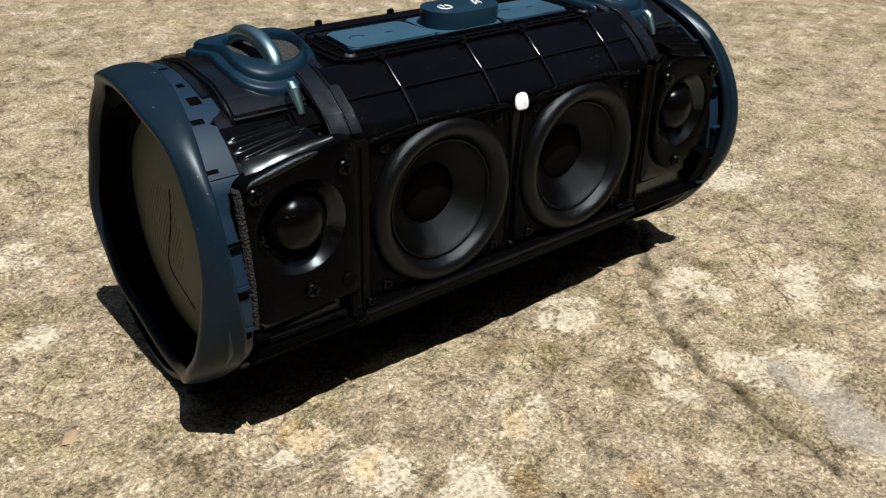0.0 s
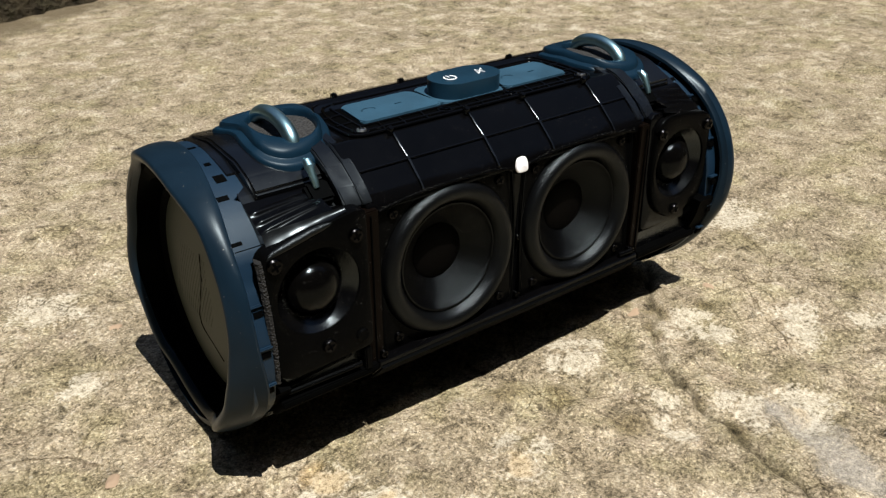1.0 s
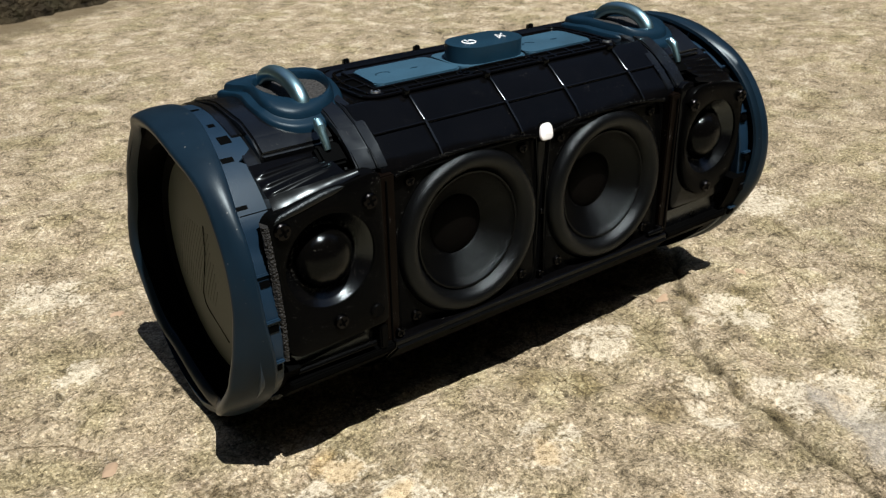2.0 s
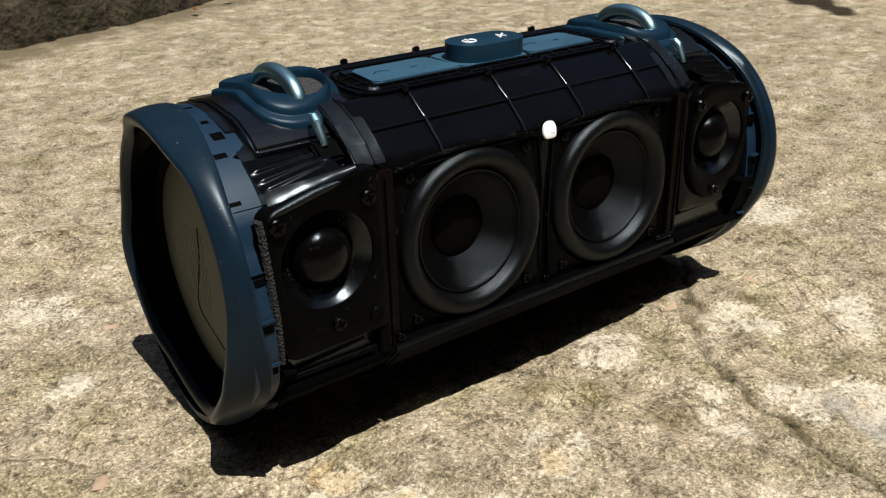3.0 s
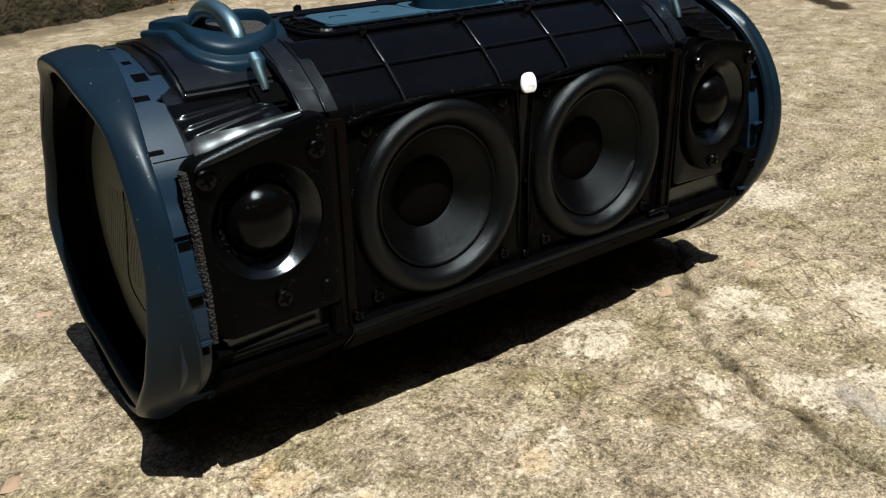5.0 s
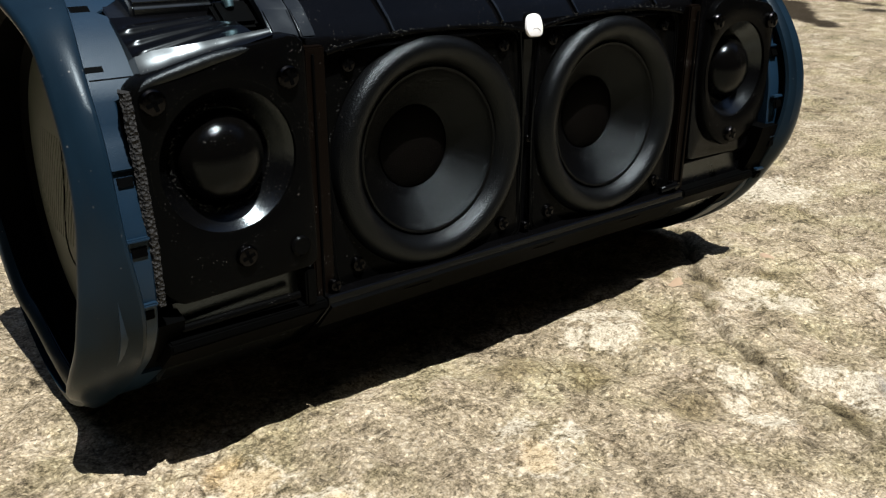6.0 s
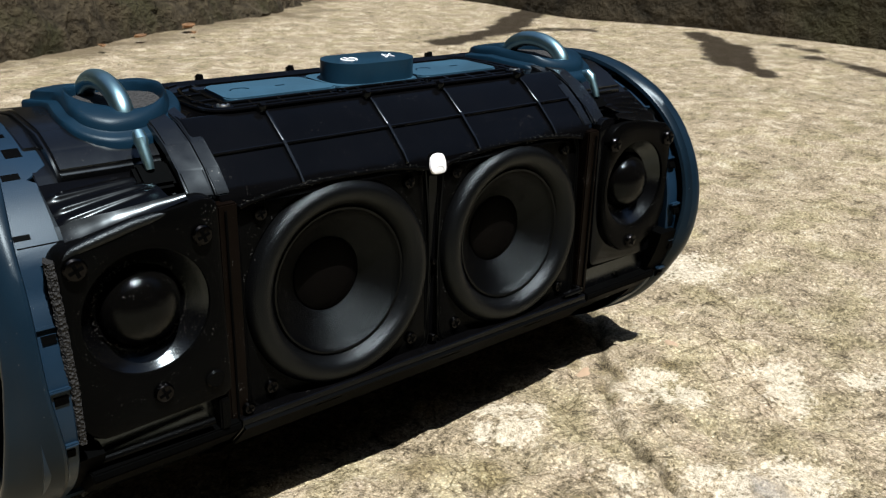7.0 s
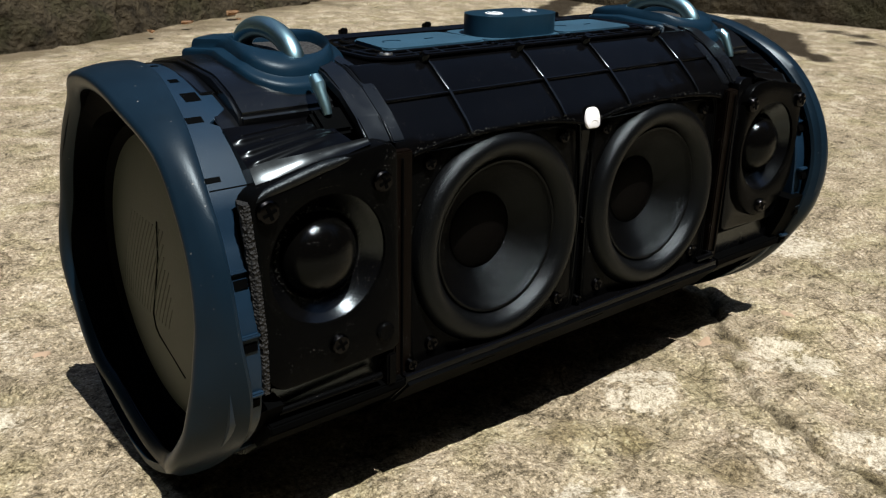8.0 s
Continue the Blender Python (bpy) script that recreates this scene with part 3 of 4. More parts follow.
for side in (-1, 1):
    place, turn = Vector((side * 0.0405, 0.0078, CZ)), facing(2.5)
    w, h = 0.0385, 0.0378
    outline = dense(rounded([(-w, -h), (w, -h), (w, h - 0.002), (w * 0.4, h + 0.0012), (-w * 0.4, h + 0.0012), (-w, h - 0.002)], 0.006, 4), 96)
    frame_ob = part("woofer_frame", plate(outline, 0.0362, place, turn, 0.006, 0.0006), SATIN, speaker, "square black frame with grey gasket traces")
    gasket = [Vector(p) * 0.965 for p in outline]
    m = Matrix.Translation(place) @ turn
    arch = [(side * 0.0405 + dx, 0.0070, 0.1198 - 0.0034 * (abs(dx) / 0.0375) ** 2.6) for dx in [-0.0375 + 0.075 * k / 24 for k in range(25)]]
    part("gasket_arch", tube(arch, 0.0008, 8), SATIN, frame_ob, "gritty black gasket arched over the woofer")
    part("gasket", tube([m @ Vector((u, v, 0.0)) for u, v in gasket + gasket[:1]], 0.00045, 6, ends=False), SATIN, frame_ob, "crumbling black gasket")
    part("frame_trim", tube([m @ Vector((u * 0.992, v * 0.992, 0.0001)) for u, v in outline + outline[:1]], 0.00045, 6, ends=False), SATIN, frame_ob)
    residue(frame_ob, [(side * 0.0405 + dx, 0.0069 - (0.0 if z < 0.1165 else 0.0004), z) for dx, z in ((-0.037, 0.1172), (-0.020, 0.1197), (0.0, 0.1202), (0.020, 0.1197), (0.036, 0.1174))], 190, 0.0006, 0.00020, 5 + side)
    residue(frame_ob, [m @ Vector((0.0378 * math.cos(a), 0.0378 * math.sin(a), 0.0)) for a in [k * math.pi / 16 for k in range(33)]], 130, 0.0004, 0.0002, 9 + side)
    roll = [(0.0366, -0.0015), (0.0364, 0.0006), (0.0356, 0.0027), (0.0340, 0.0042), (0.0320, 0.0047), (0.0300, 0.0041), (0.0284, 0.0026), (0.0274, 0.0006), (0.0268, -0.0004)]
    part("surround", lathe(roll, place, turn, 96), SURROUND, frame_ob, "thick rolled black rubber surround")
    cone = [(0.0270, -0.0008), (0.0262, 0.0004), (0.0254, 0.0002), (0.0248, -0.0012), (0.0225, -0.0030), (0.0190, -0.0057), (0.0135, -0.0096), (0.0132, -0.0106)]
    part("cone", lathe(cone, place, turn, 96), CONE, frame_ob, "finely textured black cone")
    cap = [(0.0134, -0.0104), (0.0130, -0.0095), (0.0120, -0.0090), (0.0095, -0.0083), (0.0060, -0.0077), (0.0, -0.0074)]
    part("dust_cap", lathe(cap, place, turn, 64), CAP, frame_ob)
    for u in (-0.0295, 0.0295):
        for v in (-0.0302, 0.0302):
            screw(frame_ob, m @ Vector((u, v, 0.0)), turn, 0.0024)

# the narrow pillar between the woofers, with seams
bm = prism([(0.0090, 0.0450), (0.0085, 0.1175), (0.014, 0.1175), (0.014, 0.0450)], -0.0022, 0.0022, 0.0003)
pillar = part("centre_pillar", bm, GLOSS, speaker)
for x in (-0.0033, 0.0033):
    part("seam_strip", tube([(x * 1.3, 0.0078, 0.117), (x * 0.75, 0.0072, 0.095), (x * 0.6, 0.0071, 0.080), (x * 0.75, 0.0069, 0.062), (x * 1.3, 0.0066, 0.047)], 0.00045, 6), GLOSS, pillar)
screw(pillar, Vector((0.0005, 0.0078, 0.0800)), facing(2), 0.0013)
screw(pillar, Vector((0.0, 0.0060, 0.0490)), facing(2), 0.0017)

# white light dot above the pillar
spot_turn = facing(12) @ Matrix.Diagonal((1.0, 1.02, 1, 1))
m = Matrix.Translation((0.0002, 0.0066, 0.1177)) @ spot_turn
lens = rounded([(-0.0024, -0.0034), (0.0034, -0.0036), (0.0038, 0.0006), (0.0028, 0.0034), (0.0, 0.0039), (-0.0029, 0.0033), (-0.0038, 0.0004), (-0.0037, -0.0020)], 0.0030, 5)
bm = loft([[m @ Vector((u * k, v * k, h)) for u, v in lens] for k, h in ((1.0, -0.0020), (1.0, 0.0003), (0.94, 0.0007), (0.80, 0.0009))], caps=(True, True))
dot = part("indicator_lens", bm, WHITE, speaker, "small rounded white plastic lens")
part("lens_holder", loft([[m @ Vector((u * k, v * k, h)) for u, v in lens] for k, h in ((1.02, -0.006), (1.14, -0.006), (1.14, -0.0001), (1.02, 0.0001))], close_rows=True), DARK, dot, "black surround of the lens")
part("lens_mark", tube([m @ Vector((0.0022 * math.cos(a), -0.0022 + 0.0016 * math.sin(a), 0.0009)) for a in [k * math.pi / 10 for k in range(11)]], 0.0002, 6), WHITE, dot, "faint moulded arc")

# tweeters ---------------------------------------------------------------
for side in (-1, 1):
    cx = side * 0.1105
    place, turn = Vector((cx, 0.0012, 0.0925)), facing(1.5)
    pts = [(-0.1345, 0.1125), (-0.1315, 0.1158), (-0.112, 0.1205), (-0.0900, 0.1235), (-0.0868, 0.1215), (-0.0865, 0.058), (-0.128, 0.0565), (-0.1335, 0.062)]
    outline = dense(rounded([((side * (-x) - cx) if side > 0 else (x - cx), z - 0.0925) for x, z in pts], 0.003, 4), 96)
    if side > 0:
        part("tweeter_base", plate(outline, 0.0215, place + Vector((0, 0.0030, 0)), turn, 0.005, 0.0010, 0.0008), GLOSS, speaker, "glossy black base behind the tweeter plate")
        pts = [(0.1335, 0.1130), (0.1300, 0.1170), (0.1120, 0.1205), (0.0975, 0.1215), (0.0905, 0.1175), (0.0885, 0.1000), (0.0890, 0.0800), (0.0935, 0.0700), (0.1035, 0.0620), (0.1140, 0.0612), (0.1270, 0.0670), (0.1335, 0.0760)]
        outline = dense(rounded([(x - cx, z - 0.0925) for x, z in pts], 0.007, 5), 96)
    frame_ob = part("tweeter_frame", plate(outline, 0.0190, place, turn, 0.008, 0.0024, 0.0014), SATIN, speaker, "satin black tweeter plate with three screws")
    m = Matrix.Translation(place) @ turn
    rim = sorted([(u, v) for u, v in outline if v > 0.0185])
    if side < 0:
        line = [m @ Vector((u * 0.95, v * 0.95, -0.0011)) for u, v in rim[1:-8]]
        part("rim_bevel", tube(line, [0.0004 + 0.0013 * math.sin(math.pi * min(1.0, 0.06 + k / len(line))) ** 0.5 for k in range(len(line))], 12), BEVEL, frame_ob, "rounded satin upper edge of the plate")
    residue(frame_ob, [m @ Vector((0.0140 * math.cos(a), 0.0140 * math.sin(a), -0.0062)) for a in [k * math.pi / 12 for k in range(25)]], 170, 0.0006, 0.00017, 21 + side)
    horn = [(0.0214, 0.0000), (0.0206, -0.0003), (0.0190, -0.0018), (0.0170, -0.0042), (0.0148, -0.0064), (0.0136, -0.0072), (0.0132, -0.0060), (0.0126, -0.0072), (0.0122, -0.0085)]
    part("waveguide", lathe(horn, place, turn, 72), HORN, frame_ob, "shallow flared waveguide")
    dome = [(0.0122, -0.0080)] + [(0.0120 * math.cos(a), -0.0074 + 0.0092 * math.sin(a)) for a in [i * math.pi / 24 for i in range(13)]]
    part("dome", lathe(dome, place, turn, 64), DOME, frame_ob, "glossy black soft dome with dust")
    for x, z, y, r in ((0.1295, 0.1105, 0.0016, 0.0033), (0.0930, 0.1125, 0.0017, 0.0031), (0.1090, 0.0665, 0.0006, 0.0030)):
        screw(frame_ob, Vector((side * x, y - 0.0004, z)), turn, r)
    if side < 0:
        bm = lathe([(0, -0.002), (0.0030, -0.002), (0.0030, 0.0005), (0.0024, 0.0011), (0, 0.0009)], Vector((side * 0.0925, 0.0004, 0.0655)), turn, 24)
        part("locating_boss", bm, SATIN, frame_ob)

    # dusty pillar between tweeter and woofer, with its seam
    bm = prism([(0.0040, 0.0440), (0.0045, 0.1190), (0.012, 0.1190), (0.012, 0.0440)], min(side * 0.0862, side * 0.0796), max(side * 0.0862, side * 0.0796), 0.0005)
    post_ob = part("side_pillar", bm, BROWN, speaker, "dusty dark brown-black upright strip")
    part("seam_bead", tube([(side * 0.0838, 0.0039, 0.117), (side * 0.0836, 0.0037, 0.046)], 0.0004, 6), DARK, post_ob)
    screw(post_ob, Vector((side * 0.0803, 0.0034, 0.0490)), facing(0), 0.0019)

    # crumbly foam strip along the outer edge of the tweeter plate
    n = 60
    rows = []
    for i in range(n + 1):
        t = i / n
        q = Vector((side * (0.1352 - 0.0012 * t), 0.0032 - 0.0045 * math.sin(t * 2.2), 0.1135 - 0.054 * t))
        j = noise.noise_vector(q * 1100) * 0.0004
        rows.append([q + j + Vector((dx, dy, 0)) for dx, dy in ((-0.0014, 0.0), (-0.0008, -0.0018 + j.x), (0.0008, -0.0018 - j.y), (0.0014, 0.0), (0, 0.004))])
    if side < 0:
        part("foam_strip", loft(rows, caps=(True, True)), FOAM, speaker, "worn black foam strip")

    # shoulder shell above and round the tweeter
    xa, xb = side * 0.1290, side * 0.0838
    low = [(0.0060, 0.0400), (0.0060, 0.0560), (0.0450, 0.0580), (0.0450, 0.1120), (0.0080, 0.1140)]
    up = [(0.0100, 0.1150), (0.0135, 0.1180), (0.0180, 0.1220), (0.0235, 0.1255), (0.0290, 0.1290), (0.0400, 0.1335), (0.0660, 0.1370)]
    shell = part("shoulder", prism(low + up + [(0.090, 0.1330), (0.108, 0.1225), (0.120, 0.106), (0.128, 0.084), (0.129, 0.060), (0.122, 0.038), (0.107, 0.020), (0.086, 0.010), (0.062, 0.008), (0.040, 0.014), (0.024, 0.024)], min(xa, xb), max(xa, xb), 0.0004, segments=1), SHEEN, speaker, "glossy black end section with moulded ridges", 25)
    # corrugated slope with rounded ridges, fading towards the bracket
    rows = []
    for k in range(25):
        x = 0.1291 - 0.0291 * k / 24
        y0, z0 = 0.0110 - 0.0044 * k / 21, 0.1190 + 0.0044 * k / 21
        fade = min(1.0, k / 2.0, (24 - k) / 5.0)
        fade = fade * fade * (3 - 2 * fade)
        row = []
        for i in range(49):
            t = i / 48
            y, z = y0 + (0.0250 - y0) * t, z0 + (0.1274 - z0) * t
            lift = 0.0002 + fade * 0.0008 * sum(math.exp(-((y - c) / 0.0011) ** 2) for c in (0.0122, 0.0160, 0.0202))
            row.append((side * x, y - lift * 0.5, z + lift * 0.87))
        rows.append([(side * x, y0 + 0.001, z0 - 0.003)] + row + [(side * x, 0.0260, 0.1250)])
    part("ridged_slope", loft(rows, caps=(True, True)), RIDGE, shell, "row of soft moulded ridges")
    # bright slanting facet over the tweeter plate
    rows = []
    for x, y0, z0, y1, z1 in ((0.1292, 0.0054, 0.1145, 0.0104, 0.1199), (0.1250, 0.0038, 0.1154, 0.0098, 0.1212), (0.1150, 0.0034, 0.1186, 0.0080, 0.1222), (0.1050, 0.0032, 0.1212, 0.0066, 0.1236), (0.0955, 0.0030, 0.1234, 0.0050, 0.1248)):
        face = [(side * x, y0 + (y1 - y0) * k / 5 + 0.0003 * math.sin(math.pi * k / 5), z0 + (z1 - z0) * k / 5 - 0.0003 * math.sin(math.pi * k / 5)) for k in range(6)]
        rows.append([(side * x, y0 + 0.003, z0 - 0.003)] + face + [(side * x, y1 + 0.006, z1 - 0.002), (side * x, y1 + 0.006, z0 - 0.003)])
    bm = loft(rows, caps=(True, True))
    part("facet", bm, FACET, shell)
    # raised block under the strap mount
    block = [(0.0262, 0.1235), (0.0258, 0.1262), (0.0254, 0.1302), (0.0320, 0.1350), (0.0420, 0.1390), (0.0660, 0.1408), (0.0860, 0.1370), (0.0960, 0.1300), (0.0960, 0.1200)]
    part("mount_block", prism(block, min(side * 0.1235, side * 0.0890), max(side * 0.1235, side * 0.0890), 0.0011, segments=3), SHEEN, shell, "glossy raised block")
    cover = [(0.0400, 0.1330), (0.0400, 0.1345), (0.0520, 0.1374), (0.0660, 0.1388), (0.0840, 0.1364), (0.0940, 0.1322), (0.0940, 0.1300)]
    part("cover_plate", prism(cover, min(side * 0.1280, side * 0.1235), max(side * 0.1280, side * 0.1235), 0.0004), SHEEN, shell, "thin glossy black cover plate")
    # bracket strip with scuffed top
    strip = [(0.0072, 0.1212), (0.0086, 0.1232), (0.0140, 0.1282), (0.0225, 0.1345), (0.0310, 0.1390), (0.0420, 0.1412), (0.0420, 0.1390), (0.0310, 0.1365), (0.0225, 0.1320), (0.0140, 0.1255), (0.0086, 0.1205)]
    bracket = part("corner_bracket", prism(strip, min(side * 0.0932, side * 0.0852), max(side * 0.0932, side * 0.0852), 0.0007), BRACKET, speaker, "scuffed glossy black corner strip")
    strip2 = [(y + 0.0006, z - 0.0002) for y, z in strip]
    part("inner_strip", prism(strip2, min(side * 0.0845, side * 0.0800), max(side * 0.0845, side * 0.0800), 0.0004), BRACKET, bracket)
    bm = box((side * 0.0985, 0.0195, 0.1258), (0.011, 0.010, 0.005), 0.0012, Matrix.Rotation(radians(36), 4, "X"))
    part("clip_socket", bm, DARK, bracket)

    # lower ledge with slot and glossy bar, near black for its shade
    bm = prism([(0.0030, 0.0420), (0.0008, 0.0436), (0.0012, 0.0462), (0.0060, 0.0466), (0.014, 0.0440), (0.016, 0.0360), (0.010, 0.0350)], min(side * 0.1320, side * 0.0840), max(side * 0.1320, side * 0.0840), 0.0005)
    ledge = part("lower_ledge", bm, DARK, speaker, "lower lip coloured near black for the shade there")
    if side > 0:
        continue
    part("slot_bar", tube([(side * 0.1280, 0.0035, 0.0490), (side * 0.0930, 0.0018, 0.0500)], 0.0012, 10), SATIN, ledge)
    part("slot_back", box((side * 0.110, 0.0120, 0.0520), (0.044, 0.010, 0.010), 0.001), DARK, ledge)
    part("slot_end", box((side * 0.0895, 0.0035, 0.0515), (0.0035, 0.006, 0.011), 0.0006), SATIN, ledge)

# added near-black sheet under the lower lip, in place of shade
part("under_lip_shade", prism([(0.0002, 0.0434), (0.0094, 0.0331), (0.0105, 0.0337), (0.0013, 0.0441)], -0.0832, 0.0832), DARK, speaker, "near-black sheet for the shade under the housing's lip")

# lower rail clips along the belly
for x in (-0.050, 0.006, 0.052):
    part("rail_clip", box((x, 0.0035, 0.0418), (0.012, 0.0035, 0.0030), 0.0008, Matrix.Rotation(radians(-40), 4, "X")), SATIN, speaker)
part("latch_pin", tube([(0.0720, 0.0040, 0.0480), (0.0790, 0.0015, 0.0498)], 0.0013, 10), GLOSS, speaker)

# control tray -------------------------------------------------------------
TZ = 0.1400
oval = rounded([(-0.0735, 0.0312), (0.0705, 0.0312), (0.0720, 0.0560), (0.0690, 0.0775), (-0.0690, 0.0775), (-0.0745, 0.0560)], 0.008, 5)


def flat(outline, z0, z1, bevel=0.0004):
    own = bmesh.new()
    loft([[(x, y, z) for x, y in outline] for z in (z0, z1)], caps=(True, True), bm=own)
    rim = [e for e in own.edges if all(v.co.z > z1 - 1e-6 for v in e.verts)]
    bmesh.ops.bevel(own, geom=rim, offset=bevel, segments=2, affect="EDGES", clamp_overlap=True)
    return own


tray = part("control_tray", flat(oval, 0.1385, TZ, 0.0003), DARK, speaker, "black tray with a moulded lattice edge")
for inset in (0.0, 0.0040):
    loop = [(x * (1 - inset / 0.075), 0.0545 + (y - 0.0545) * (1 - inset / 0.024), TZ + 0.0002) for x, y in oval] if inset else [(x, y, TZ + 0.0002) for x, y in oval]
    part("tray_rail", tube(loop + loop[:1], 0.0008, 8, ends=False), GLOSS, tray)
part("tray_rail", tube([(-0.0640, 0.0408, TZ + 0.0004), (0.0640, 0.0408, TZ + 0.0004)], 0.0006, 8), GLOSS, tray)
for x in (-0.0560, -0.0450, -0.0330, -0.0120, -0.0010, 0.0095, 0.0300, 0.0410, 0.0520):
    part("lattice_bar", tube([(x - 0.001, 0.0312, TZ + 0.0003), (x + 0.001, 0.0410, TZ + 0.0003)], 0.0006, 8), GLOSS, tray)
for s in (-1, 1):
    part("lattice_bar", tube([(s * 0.0640, 0.0400, TZ + 0.0003), (s * 0.0625, 0.0690, TZ + 0.0003)], 0.0006, 8), GLOSS, tray)
    for y in (0.047, 0.058):
        part("lattice_bar", tube([(s * 0.0725, y, TZ + 0.0003), (s * 0.0630, y + 0.001, TZ + 0.0003)], 0.0006, 8), GLOSS, tray)
for x, bright in ((-0.0665, True), (-0.0212, False), (0.0185, False), (0.0660, True)):
    bm = lathe([(0.0028, -0.001), (0.0028, 0.0007), (0.0032, 0.0010), (0.0037, 0.0008), (0.0040, -0.001)], (x, 0.0362, TZ), Matrix(), 28)
    part("screw_boss", bm, GLOSS, tray)
    screw(tray, Vector((x, 0.0362, TZ + 0.0002)), Matrix(), 0.0023, ZINC if bright else None)

for s in (-1, 1):
    a, b = (-0.0615, -0.0200) if s < 0 else (0.0215, 0.0625)
    lean = 0.0025
    outline = rounded([(a, 0.0425), (b - s * 0.0 + (lean if s < 0 else 0), 0.0425), (b, 0.0670), (a + (lean if s < 0 else lean), 0.0670)], 0.0035, 5)
    pad = part("keypad", flat(outline, TZ - 0.001, TZ + 0.0013, 0.0005), KEYBLUE, tray, "flat steel-blue silicone key strip")
    mid = (a + b) / 2 - 0.010
    arc = [(mid + 0.0035 * math.cos(t), 0.0545 + 0.0025 * math.sin(t), TZ + 0.0013) for t in [i * math.pi / 8 for i in range(9)]]
    part("embossed_mark", tube(arc, 0.0003, 6), PADBLUE, pad)
    part("embossed_mark", box((mid + 0.016, 0.0545, TZ + 0.0013), (0.004, 0.0007, 0.0005), 0.0002), PADBLUE, pad)

base = rounded([(-0.0180, 0.0410), (0.0195, 0.0410), (0.0205, 0.0680), (-0.0175, 0.0680)], 0.004, 5)
part("button_base", flat(base, TZ - 0.001, TZ + 0.0012, 0.0004), KEYBLUE, tray, "steel-blue plate below the buttons")
stadium = [(0.0105 + 0.0112 * math.cos(t), 0.0525 + 0.0112 * math.sin(t)) for t in [-math.pi / 2 + i * math.pi / 20 for i in range(21)]]
stadium += [(-0.0055 - 0.0112 * math.cos(t), 0.0525 - 0.0112 * math.sin(t)) for t in [-math.pi / 2 + i * math.pi / 20 for i in range(21)]]
button = part("button_block", flat(stadium, TZ + 0.001, TZ + 0.0086, 0.0007), PADBLUE, speaker, "raised oval blue rubber button block with white symbols")
BZ = TZ + 0.0086
arc = [(-0.0063 + 0.0030 * math.sin(t), 0.0520 + 0.0030 * math.cos(t), BZ) for t in [0.6 + i * (2 * math.pi - 1.2) / 20 for i in range(21)]]
part("power_symbol", tube([(-0.0063, 0.0525, BZ), (-0.0063, 0.0555, BZ)], 0.0004, 6, bm=tube(arc, 0.0004, 6)), PRINT, button, "white printed power symbol")
bow = [(0.0090, 0.0490), (0.0110, 0.0548), (0.0130, 0.0495), (0.0150, 0.0553), (0.0090, 0.0490)]
part("link_symbol", tube([(x, y, BZ) for x, y in bow], 0.0004, 6), PRINT, button, "white printed bow-tie symbol")

for x in (-0.0535, -0.0150, 0.0560):
    bm = lathe([(0, -0.004), (0.0016, -0.004), (0.0014, 0.0045), (0.0010, 0.0052), (0, 0.0053)], (x, 0.0800, 0.1378), Matrix(), 14)
    part("peg", box((x, 0.0812, 0.1392), (0.0012, 0.0036, 0.006), 0.0002, bm=bm), GLOSS, speaker, "small black locating peg")


# strap mounts ---------------------------------------------------------------
def crown(y):
    """Height of the end section's top along y."""
    table = ((0.005, 0.119), (0.013, 0.1245), (0.020, 0.1292), (0.030, 0.1348), (0.042, 0.1394), (0.060, 0.1412), (0.075, 0.1400), (0.090, 0.1365), (0.10, 0.132))
    for (a, u), (b, v) in zip(table, table[1:]):
        if y <= b:
            return u + (v - u) * (y - a) / (b - a)
    return table[-1][1]


